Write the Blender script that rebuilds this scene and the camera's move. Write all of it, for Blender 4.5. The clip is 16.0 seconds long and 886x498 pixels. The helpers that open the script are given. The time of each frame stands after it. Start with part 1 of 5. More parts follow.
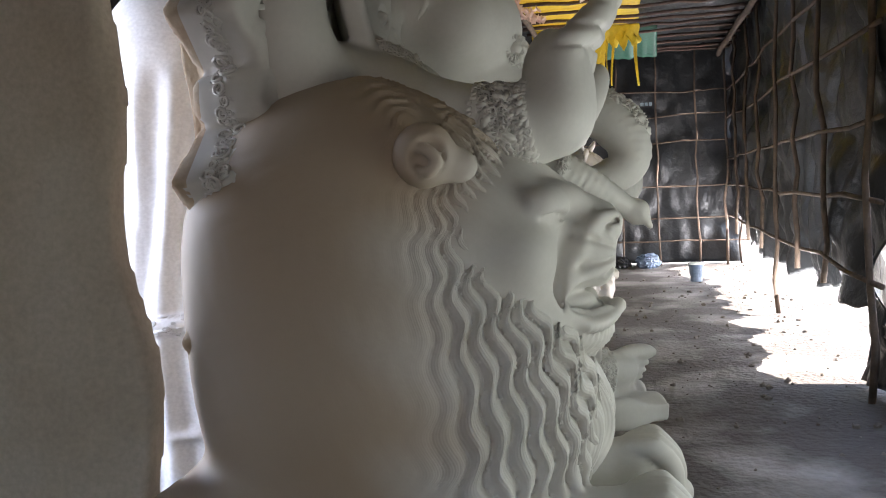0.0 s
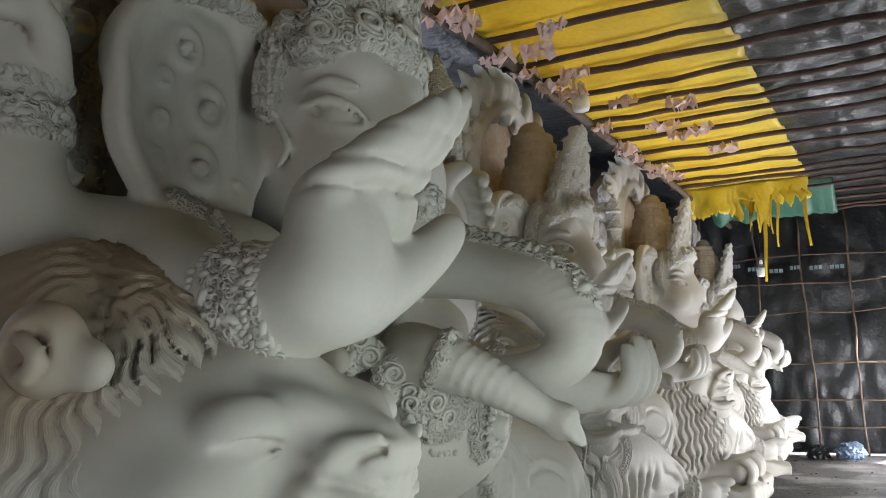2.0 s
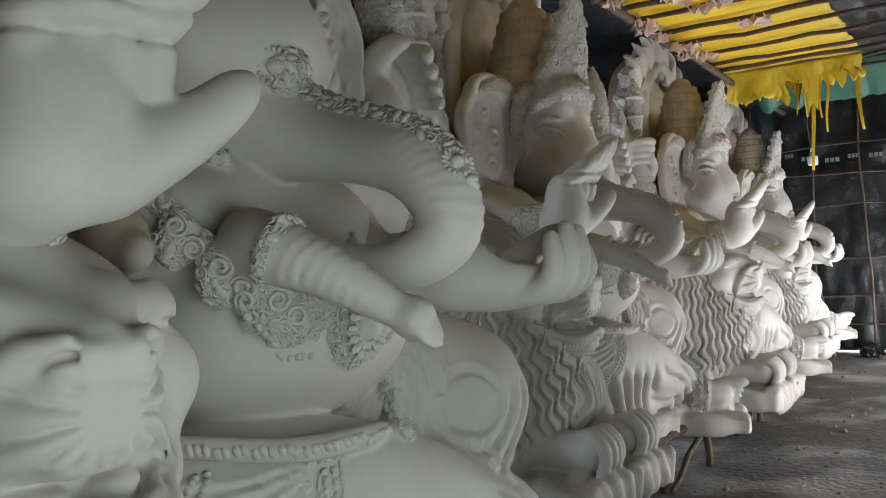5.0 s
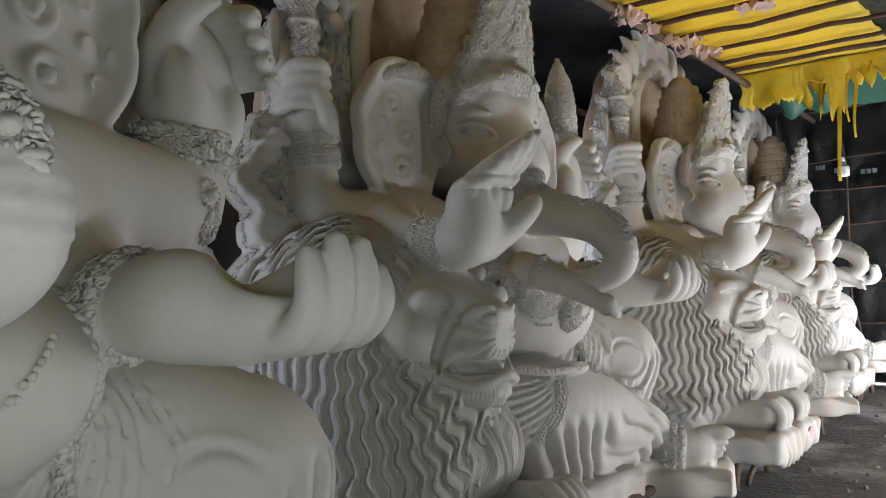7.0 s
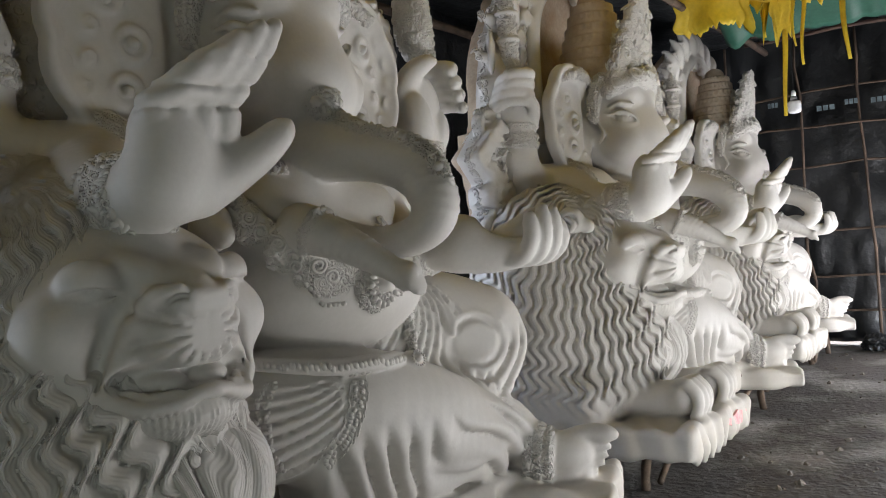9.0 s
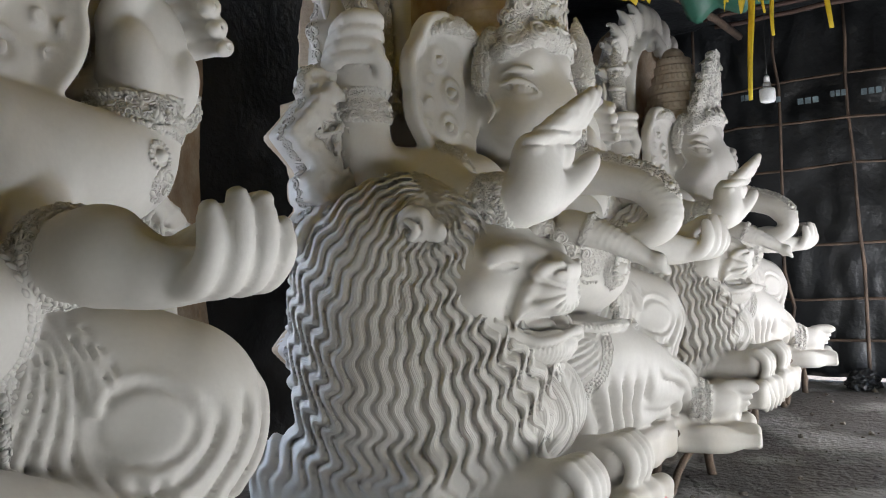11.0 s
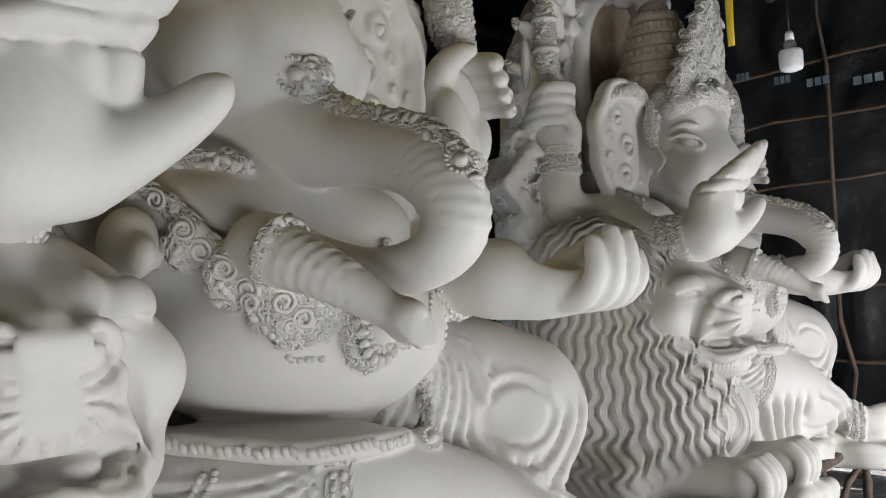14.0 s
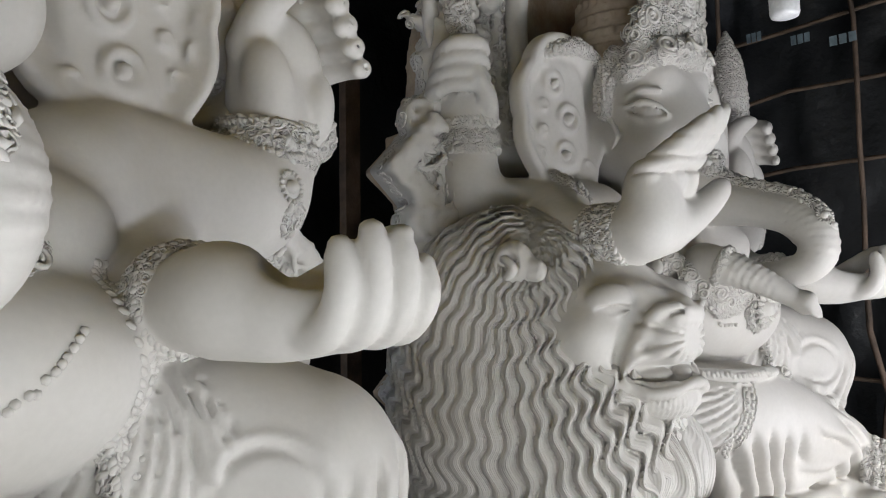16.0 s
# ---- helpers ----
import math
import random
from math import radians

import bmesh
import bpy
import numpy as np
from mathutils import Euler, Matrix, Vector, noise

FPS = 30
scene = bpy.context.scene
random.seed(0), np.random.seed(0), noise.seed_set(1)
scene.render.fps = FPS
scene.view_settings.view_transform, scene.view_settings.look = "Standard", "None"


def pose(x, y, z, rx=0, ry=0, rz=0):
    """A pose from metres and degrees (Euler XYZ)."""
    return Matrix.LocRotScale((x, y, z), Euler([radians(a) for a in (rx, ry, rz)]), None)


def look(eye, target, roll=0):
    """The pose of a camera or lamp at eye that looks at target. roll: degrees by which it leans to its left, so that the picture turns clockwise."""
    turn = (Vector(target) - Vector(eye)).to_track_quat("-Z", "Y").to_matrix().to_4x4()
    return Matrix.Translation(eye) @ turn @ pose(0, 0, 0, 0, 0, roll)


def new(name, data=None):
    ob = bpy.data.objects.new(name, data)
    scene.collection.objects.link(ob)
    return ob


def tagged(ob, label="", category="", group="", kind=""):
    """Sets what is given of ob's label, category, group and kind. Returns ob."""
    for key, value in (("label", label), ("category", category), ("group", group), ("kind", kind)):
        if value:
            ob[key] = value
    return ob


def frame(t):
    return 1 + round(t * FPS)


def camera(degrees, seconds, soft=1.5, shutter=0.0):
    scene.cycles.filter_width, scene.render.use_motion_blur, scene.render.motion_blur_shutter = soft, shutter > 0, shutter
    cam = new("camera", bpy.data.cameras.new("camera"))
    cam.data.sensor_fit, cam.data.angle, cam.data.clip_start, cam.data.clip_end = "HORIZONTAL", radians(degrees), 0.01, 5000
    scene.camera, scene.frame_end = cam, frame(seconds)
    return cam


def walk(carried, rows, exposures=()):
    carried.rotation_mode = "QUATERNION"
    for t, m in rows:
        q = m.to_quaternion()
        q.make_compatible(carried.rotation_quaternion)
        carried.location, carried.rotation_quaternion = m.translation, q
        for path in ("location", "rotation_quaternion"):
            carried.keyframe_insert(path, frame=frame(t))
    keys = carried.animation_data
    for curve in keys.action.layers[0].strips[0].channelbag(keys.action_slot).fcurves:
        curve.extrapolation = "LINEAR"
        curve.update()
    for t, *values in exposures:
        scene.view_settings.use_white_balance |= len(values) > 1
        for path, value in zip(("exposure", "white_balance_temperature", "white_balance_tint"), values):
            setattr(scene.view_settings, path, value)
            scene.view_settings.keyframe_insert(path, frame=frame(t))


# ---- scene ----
cam = camera(55.3, 16.0, soft=1.0)
METRES, EYE, TILT, LEAN, TURN = 10.0, 1.45, -4.2, 2.5, 13.0
EXPO = 2.48
ROWS = [
    (0.0, 0.0, 0.0, 0.0, -0.0, 0.0, 0.0),
    (0.5, 0.0272, 0.0253, 0.0025, 6.0, 1.49, 0.14),
    (1.0, 0.057, 0.0482, 0.0042, 10.46, 3.91, -0.28),
    (1.5, 0.081, 0.0699, 0.0052, 12.38, 7.25, -0.73),
    (2.0, 0.1008, 0.0927, 0.0151, 14.88, 11.02, -1.61),
    (2.5, 0.121, 0.1059, 0.0216, 18.01, 13.44, -2.9),
    (3.0, 0.1339, 0.1132, 0.0228, 19.86, 11.52, -2.36),
    (3.5, 0.1366, 0.1188, 0.0175, 19.84, 7.97, -1.39),
    (4.0, 0.136, 0.1235, 0.013, 19.06, 4.33, -0.66),
    (6.5, 0.1676, 0.2165, 0.0214, 22.46, 5.38, -1.13),
    (7.0, 0.1791, 0.2503, 0.0237, 23.17, 5.75, -1.13),
    (7.5, 0.1876, 0.2785, 0.0255, 23.16, 5.51, -0.85),
    (8.0, 0.1897, 0.3095, 0.0287, 22.52, 4.53, -0.39),
    (8.5, 0.1972, 0.3471, 0.0281, 22.28, 3.13, 0.02),
    (9.0, 0.2074, 0.3833, 0.0326, 22.01, 2.96, 0.38),
    (11.5, 0.2336, 0.5939, 0.0448, 22.1, 3.44, -1.23),
    (12.0, 0.2379, 0.6368, 0.0463, 23.31, 3.16, -1.14),
    (12.5, 0.244, 0.6753, 0.0492, 24.44, 3.04, -0.89),
    (13.0, 0.2559, 0.7163, 0.0532, 26.02, 3.5, -0.81),
    (13.5, 0.2618, 0.7572, 0.0546, 27.42, 4.75, -0.85),
    (14.0, 0.2689, 0.7935, 0.0586, 28.38, 5.96, -1.17),
    (14.5, 0.2784, 0.8298, 0.0637, 28.41, 6.72, -1.25),
    (15.0, 0.2817, 0.8667, 0.0674, 28.01, 6.94, -2.29),
    (15.5, 0.2856, 0.89, 0.0702, 27.73, 6.68, -4.22),
    (16.0, 0.2951, 0.9056, 0.0724, 33.54, 5.22, -1.43),
]
walk(cam, [(t, pose(0, 0, EYE, TILT, LEAN, TURN) @ pose(METRES * x, METRES * y, METRES * z, 90 + pitch, roll, yaw)) for t, x, y, z, yaw, pitch, roll in ROWS],
     exposures=[(0.0, EXPO + 0.8, 6400, 18), (3.0, EXPO + 0.75, 6150, 12), (4.0, EXPO + 0.5, 6150, 12), (6.5, EXPO + 0.52, 6250, 15), (9.0, EXPO + 0.42, 6250, 15), (11.5, EXPO + 0.20, 6150, 13), (12.5, EXPO + 0.18, 6150, 13), (13.5, EXPO - 0.08, 6150, 13), (16.0, EXPO - 0.14, 6150, 13)])

# ---- light ----
SUN_UP, SUN_AZ = 38.0, 80.0          # degrees above the ground, and clockwise from +y
world = bpy.data.worlds.new("sky")
scene.world = world
world.use_nodes = True
wn = world.node_tree.nodes
sky = wn.new("ShaderNodeTexSky")
sky.sky_type, sky.sun_disc = "NISHITA", False
sky.sun_elevation, sky.sun_rotation = radians(SUN_UP), radians(SUN_AZ)
wn["Background"].inputs["Strength"].default_value = 0.12
world.node_tree.links.new(sky.outputs[0], wn["Background"].inputs["Color"])
sun = new("sun", bpy.data.lights.new("sun", "SUN"))
sun.data.energy, sun.data.angle, sun.data.color = 5.0, radians(0.5), (1.0, 0.95, 0.87)
_s = Vector((math.sin(radians(SUN_AZ)) * math.cos(radians(SUN_UP)), math.cos(radians(SUN_AZ)) * math.cos(radians(SUN_UP)), math.sin(radians(SUN_UP))))
sun.matrix_world = look(_s * 30, (0, 0, 0))


def sky_window(name, eye, target, sx, sy, watts, color):
    """Daylight standing in an opening of the shed."""
    ob = new(name, bpy.data.lights.new(name, "AREA"))
    ob.data.shape, ob.data.size, ob.data.size_y, ob.data.energy, ob.data.color = "RECTANGLE", sx, sy, watts, color
    ob.matrix_world = look(eye, target)
    return ob


sky_window("daylight_low_gap", (1.50, 9.6, 0.27), (0.50, 9.6, 2.35), 5.3, 0.46, 20, (0.98, 1.0, 0.965))
sky_window("daylight_far_gap", (1.50, 13.4, 0.42), (-0.8, 12.7, 2.5), 1.9, 0.76, 16, (1.0, 1.0, 1.0))
# added fill for the near statues, set in an unseen, made-up opening
sky_window("fill_near_side", (1.50, 2.7, 0.95), (-0.9, 3.5, 1.9), 2.4, 0.95, 3.0, (0.90, 1.0, 0.89))
# warm fill added behind the start of the walk, no source known there
sky_window("fill_behind", (0.25, -3.6, 1.25), (-0.3, 2.5, 1.3), 1.8, 2.0, 2.2, (1.0, 0.89, 0.74))
sky_window("daylight_back", (-3.25, 2.6, 1.6), (-2.0, 3.2, 1.4), 1.6, 2.0, 7.5, (0.84, 0.89, 1.0))
sky_window("daylight_back_far", (-3.25, 8.2, 1.55), (-1.6, 8.6, 1.6), 1.3, 2.0, 5.5, (0.84, 0.89, 1.0))


# ---- materials ----
def material(name, base, rough=0.8, tint=None, scale=6.0, fine=60.0, bump=0.15, metal=0.0, speck=0.35, dist=0.01, spread=(0.35, 0.65), spec=0.5):
    """Two scales of colour (broad stains, fine grain) and a fine relief."""
    m = bpy.data.materials.new(name)
    m.use_nodes = True
    n, l = m.node_tree.nodes, m.node_tree.links
    b = n["Principled BSDF"]
    b.inputs["Roughness"].default_value, b.inputs["Metallic"].default_value = rough, metal
    b.inputs["Specular IOR Level"].default_value = spec
    co = n.new("ShaderNodeTexCoord")
    broad, grain = n.new("ShaderNodeTexNoise"), n.new("ShaderNodeTexNoise")
    broad.inputs["Scale"].default_value, broad.inputs["Detail"].default_value = scale, 5
    grain.inputs["Scale"].default_value, grain.inputs["Detail"].default_value = fine, 4
    for g in (broad, grain):
        l.new(co.outputs["Object"], g.inputs["Vector"])
    ramp = n.new("ShaderNodeMapRange")
    ramp.inputs["From Min"].default_value, ramp.inputs["From Max"].default_value = spread
    l.new(broad.outputs["Fac"], ramp.inputs["Value"])
    mix = n.new("ShaderNodeMix")
    mix.data_type = "RGBA"
    mix.inputs["A"].default_value = (*base, 1)
    mix.inputs["B"].default_value = (*(tint or [c * 0.75 for c in base]), 1)
    l.new(ramp.outputs["Result"], mix.inputs["Factor"])
    fine_mix = n.new("ShaderNodeMix")
    fine_mix.data_type, fine_mix.blend_type = "RGBA", "MULTIPLY"
    fine_mix.inputs["Factor"].default_value = speck
    l.new(mix.outputs["Result"], fine_mix.inputs["A"])
    l.new(grain.outputs["Fac"], fine_mix.inputs["B"])
    gain = n.new("ShaderNodeMix")
    gain.data_type, gain.blend_type = "RGBA", "MULTIPLY"
    gain.inputs["Factor"].default_value, gain.inputs["B"].default_value = 1.0, (*[1 + 0.55 * speck] * 3, 1)
    l.new(fine_mix.outputs["Result"], gain.inputs["A"])
    l.new(gain.outputs["Result"], b.inputs["Base Color"])
    bp = n.new("ShaderNodeBump")
    bp.inputs["Strength"].default_value, bp.inputs["Distance"].default_value = bump, dist
    l.new(grain.outputs["Fac"], bp.inputs["Height"])
    l.new(bp.outputs["Normal"], b.inputs["Normal"])
    return m


CLAY = material("pale_clay", (0.54, 0.522, 0.486), 0.64, (0.47, 0.450, 0.410), 2.2, 55, 0.17, dist=0.003, speck=0.10)
TAN = material("tan_clay", (0.50, 0.43, 0.35), 0.85, (0.40, 0.32, 0.24), 6, 50, 0.3, dist=0.006, speck=0.2)
RAW = material("raw_brown_clay", (0.36, 0.26, 0.17), 0.9, (0.47, 0.39, 0.29), 5, 50, 0.4, dist=0.01)
RAWBACK = material("beige_raw_clay", (0.50, 0.45, 0.37), 0.85, (0.42, 0.36, 0.28), 3, 60, 0.25, dist=0.006)
PLASTER = material("white_plaster", (0.78, 0.78, 0.80), 0.6, (0.7, 0.7, 0.72), 4, 90, 0.1, dist=0.004)
BLACK = material("black_plastic_sheet", (0.009, 0.010, 0.011), 0.42, (0.021, 0.023, 0.025), 1.4, 14, 0.5, dist=0.03)
YELLOW = material("yellow_tarpaulin", (0.74, 0.55, 0.03), 0.55, (0.62, 0.44, 0.03), 2.5, 30, 0.25, dist=0.01)
GREEN = material("green_tarpaulin", (0.03, 0.12, 0.08), 0.5, None, 3, 30, 0.25)
WOOD = material("weathered_bamboo", (0.125, 0.085, 0.058), 0.8, (0.06, 0.042, 0.03), 8, 70, 0.4)
DARKWOOD = material("dark_batten", (0.06, 0.035, 0.03), 0.85, (0.10, 0.06, 0.045), 6, 60, 0.4)
DIRT = material("packed_earth", (0.085, 0.073, 0.063), 0.95, (0.31, 0.290, 0.268), 1.3, 22, 0.9, dist=0.03, spread=(0.47, 0.66))
STONE = material("loose_clod", (0.2, 0.175, 0.15), 0.95, (0.12, 0.1, 0.08), 9, 60, 0.5)
PAPER = material("pink_paper", (0.62, 0.42, 0.38), 0.8, (0.7, 0.55, 0.5), 12, 60, 0.2)
WHITE = material("white_plastic", (0.8, 0.8, 0.8), 0.35, (0.74, 0.75, 0.76), 8, 60, 0.03)
GREY = material("grey_metal", (0.4, 0.4, 0.4), 0.4, None, 8, 60, 0.05, metal=0.7)
BLUE = material("blue_plastic_bag", (0.09, 0.13, 0.2), 0.35, (0.2, 0.25, 0.32), 5, 20, 0.5, dist=0.02)
CABLE = material("black_cable", (0.02, 0.02, 0.02), 0.5)
PINK = material("pink_chalk", (0.75, 0.30, 0.32), 0.9, (0.8, 0.5, 0.5), 20, 80, 0.1)
PRINT = material("pale_print", (0.25, 0.33, 0.36), 0.5, (0.1, 0.13, 0.15), 9, 60, 0.05)


def add_relief(m):
    """Fine strands along the hair and pressed scrolls on the jewellery, as bump on the clay."""
    n, l = m.node_tree.nodes, m.node_tree.links
    b, co = n["Principled BSDF"], n.new("ShaderNodeTexCoord")
    first = next(k for k in n if k.bl_idname == "ShaderNodeBump")

    def attr(name):
        a = n.new("ShaderNodeAttribute")
        a.attribute_name = name
        return a.outputs["Fac"]

    def calc(op, a, v):
        k = n.new("ShaderNodeMath")
        k.operation = op
        l.new(a, k.inputs[0])
        if hasattr(v, "is_output"):
            l.new(v, k.inputs[1])
        else:
            k.inputs[1].default_value = v
        return k.outputs[0]
    # mixes a flat brown over the pale colour by a per-vertex weight
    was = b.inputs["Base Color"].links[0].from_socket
    brownish = n.new("ShaderNodeMix")
    brownish.data_type = "RGBA"
    brownish.inputs["B"].default_value = (0.35, 0.265, 0.185, 1)
    l.new(was, brownish.inputs["A"])
    l.new(attr("brownish"), brownish.inputs["Factor"])
    l.new(brownish.outputs["Result"], b.inputs["Base Color"])
    hair = calc("MULTIPLY", calc("SINE", calc("MULTIPLY", attr("strand"), 390.0), 0.0), attr("hair"))
    hair = calc("MULTIPLY", calc("ADD", hair, calc("MULTIPLY", calc("SINE", calc("MULTIPLY", attr("strand"), 830.0), 0.0), attr("hair"))), 0.13)
    cells = n.new("ShaderNodeTexVoronoi")
    cells.feature = "SMOOTH_F1"
    cells.inputs["Scale"].default_value = 62
    l.new(co.outputs["Object"], cells.inputs["Vector"])
    scrolls = calc("MULTIPLY", calc("SINE", calc("MULTIPLY", cells.outputs["Distance"], 16.0), 0.0), attr("carved"))
    bump = n.new("ShaderNodeBump")
    bump.inputs["Strength"].default_value, bump.inputs["Distance"].default_value = 1.0, 0.004
    l.new(calc("ADD", hair, scrolls), bump.inputs["Height"])
    l.new(first.outputs["Normal"], bump.inputs["Normal"])
    l.new(bump.outputs["Normal"], b.inputs["Normal"])


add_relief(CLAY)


# ---- mesh tools ----
def part(name, bm, mat, parent=None, label="", smooth=False):
    me = bpy.data.meshes.new(name)
    bm.to_mesh(me)
    bm.free()
    me.materials.append(mat)
    if smooth:
        me.polygons.foreach_set("use_smooth", [True] * len(me.polygons))
    ob = new(name, me)
    ob.parent = parent
    if label:
        ob["label"] = label
    return ob


def empty(name, m=None):
    ob = new(name)
    ob.empty_display_size = 0.1
    if m is not None:
        ob.matrix_world = m
    return ob


def quad_mesh(name, v, f, mat, smooth=True, mats=None, marks=()):
    """A mesh of four-sided faces from arrays."""
    me = bpy.data.meshes.new(name)
    v, f = np.asarray(v, np.float32), np.asarray(f, np.int32)
    me.vertices.add(len(v))
    me.vertices.foreach_set("co", v.ravel())
    me.loops.add(4 * len(f))
    me.loops.foreach_set("vertex_index", f.ravel())
    me.polygons.add(len(f))
    me.polygons.foreach_set("loop_start", np.arange(0, 4 * len(f), 4, dtype=np.int32))
    me.polygons.foreach_set("use_smooth", np.full(len(f), smooth))
    me.materials.append(mat)
    if mats is not None:
        me.materials.append(mats[0])
        me.polygons.foreach_set("material_index", mats[1].astype(np.int32))
    me.update(calc_edges=True)
    for key, values in marks:
        me.attributes.new(key, "FLOAT", "POINT").data.foreach_set("value", np.asarray(values, np.float32))
    return me


def bend(pts, n):
    """A smooth line through points (rows of any width), n steps a span."""
    p = np.asarray(pts, float)
    p = np.vstack([2 * p[0] - p[1], p, 2 * p[-1] - p[-2]])
    out = []
    for i in range(1, len(p) - 2):
        for s in np.arange(n) / n:
            a, b, c, d = p[i - 1:i + 3]
            out.append(0.5 * (2 * b + (c - a) * s + (2 * a - 5 * b + 4 * c - d) * s * s + (3 * b - a - 3 * c + d) * s ** 3))
    out.append(p[-2])
    return np.array(out)


def stick(bm, a, b, r0, r1=None, sides=7, crook=0.0, seed=0, steps=6):
    """A slightly crooked round stick from a to b, closed at its ends."""
    rng = random.Random(seed)
    a, b, r1 = Vector(a), Vector(b), r0 if r1 is None else r1
    d = (b - a).normalized()
    u = d.orthogonal().normalized()
    w = d.cross(u)
    rings = []
    for i in range(steps + 1):
        s = i / steps
        c = a.lerp(b, s)
        if 0 < i < steps:
            c = c + u * rng.uniform(-crook, crook) + w * rng.uniform(-crook, crook)
        r = (r0 + (r1 - r0) * s) * (1 + rng.uniform(-0.08, 0.08))
        rings.append([bm.verts.new(c + (u * math.cos(t) + w * math.sin(t)) * r) for t in [2 * math.pi * j / sides for j in range(sides)]])
    for i in range(steps):
        for j in range(sides):
            bm.faces.new((rings[i][j], rings[i][(j + 1) % sides], rings[i + 1][(j + 1) % sides], rings[i + 1][j]))
    bm.faces.new(rings[0][::-1])
    bm.faces.new(rings[-1])
    return bm


def slab(bm, x0, x1, y0, y1, z0, z1):
    m = Matrix.LocRotScale(((x0 + x1) / 2, (y0 + y1) / 2, (z0 + z1) / 2), None, (x1 - x0, y1 - y0, z1 - z0))
    bmesh.ops.create_cube(bm, size=1, matrix=m)
    return bm


# ---- modelling in clay: a distance field, smooth joins, one skin ----
def turn(rx, ry, rz):
    return np.array(Euler((radians(rx), radians(ry), radians(rz))).to_matrix())


class Clay:
    def __init__(self, lo, hi, h):
        self.lo, self.h = np.array(lo, float), h
        n = [int(math.ceil((b - a) / h)) + 1 for a, b in zip(lo, hi)]
        self.ax = [(lo[i] + h * np.arange(n[i])).astype(np.float32) for i in range(3)]
        self.d = np.full(n, 1.0, np.float32)
        self.rich = []           # distance functions of the ornamented zones

    def block(self, lo, hi):
        s = []
        for i in range(3):
            a = max(0, int((lo[i] - self.lo[i]) / self.h))
            b = min(len(self.ax[i]), int((hi[i] - self.lo[i]) / self.h) + 2)
            s.append(slice(a, max(a + 1, b)))
        x, y, z = (self.ax[i][s[i]] for i in range(3))
        return tuple(s), x[:, None, None], y[None, :, None], z[None, None, :]

    def put(self, fn, lo, hi, k=0.02, cut=False, rich=False):
        m = k + 0.05
        s, x, y, z = self.block([v - m for v in lo], [v + m for v in hi])
        d, e = self.d[s], fn(x, y, z).astype(np.float32)
        if cut:
            d, e = -d, e
        h = np.clip(0.5 + 0.5 * (d - e) / k, 0, 1)
        r = d + (e - d) * h - k * h * (1 - h)
        self.d[s] = -r if cut else r
        if rich:
            self.rich.append(fn)

    def ball(self, c, r, rot=(0, 0, 0), k=0.03, **kw):
        r = np.array(r if hasattr(r, "__len__") else (r, r, r), float)
        m, c = turn(*rot), np.array(c, float)
        ext = np.sqrt(((m * r) ** 2).sum(1))

        def fn(x, y, z):
            p = (x - c[0], y - c[1], z - c[2])
            q = [m[0, i] * p[0] + m[1, i] * p[1] + m[2, i] * p[2] for i in range(3)]
            k0 = np.sqrt(sum((q[i] / r[i]) ** 2 for i in range(3)))
            k1 = np.sqrt(sum((q[i] / r[i] ** 2) ** 2 for i in range(3))) + 1e-6
            return k0 * (k0 - 1) / k1
        self.put(fn, c - ext, c + ext, k, **kw)

    def box(self, c, half, rot=(0, 0, 0), round_=0.02, k=0.02, **kw):
        m, c, half = turn(*rot), np.array(c, float), np.array(half, float)
        ext = (np.abs(m) * half).sum(1)

        def fn(x, y, z):
            p = (x - c[0], y - c[1], z - c[2])
            q = [np.abs(m[0, i] * p[0] + m[1, i] * p[1] + m[2, i] * p[2]) - half[i] + round_ for i in range(3)]
            return np.sqrt(sum(np.maximum(v, 0) ** 2 for v in q)) + np.minimum(np.maximum(np.maximum(q[0], q[1]), q[2]), 0) - round_
        self.put(fn, c - ext, c + ext, k, **kw)

    def tube(self, pts, k=0.03, n=6, flat=None, **kw):
        """Rows x, y, z, radius: one soft sausage along them."""
        p = bend(pts, n)
        lo, hi = (p[:, :3] - p[:, 3:]).min(0), (p[:, :3] + p[:, 3:]).max(0)

        def fn(x, y, z):
            d = None
            for a, b in zip(p[:-1], p[1:]):
                ab = b[:3] - a[:3]
                t = np.clip(((x - a[0]) * ab[0] + (y - a[1]) * ab[1] + (z - a[2]) * ab[2]) / (ab @ ab + 1e-9), 0, 1)
                e = np.sqrt((x - a[0] - t * ab[0]) ** 2 + (y - a[1] - t * ab[1]) ** 2 + (z - a[2] - t * ab[2]) ** 2) - (a[3] + (b[3] - a[3]) * t)
                d = e if d is None else np.minimum(d, e)
            return d
        self.put(fn, lo, hi, k, **kw)

    def ring(self, c, axis, big, small, k=0.012, **kw):
        a = Vector(axis).normalized()
        u = a.orthogonal().normalized()
        w = a.cross(u)
        pts = [(*(Vector(c) + (u * math.cos(t) + w * math.sin(t)) * big), small) for t in [2 * math.pi * i / 10 for i in range(11)]]
        self.tube(pts, k, 2, **kw)

    def relief(self, fn, lo, hi):
        s, x, y, z = self.block(lo, hi)
        self.d[s] -= fn(x, y, z).astype(np.float32)

    def buried(self, v, f, deep):
        """Which faces lie deeper than that inside this form."""
        i = np.rint((v - self.lo) / self.h).astype(int)
        ok = np.all((i >= 0) & (i < np.array(self.d.shape)), 1)
        i = np.clip(i, 0, np.array(self.d.shape) - 1)
        inside = ok & (self.d[i[:, 0], i[:, 1], i[:, 2]] < -deep)
        return inside[f].all(1)

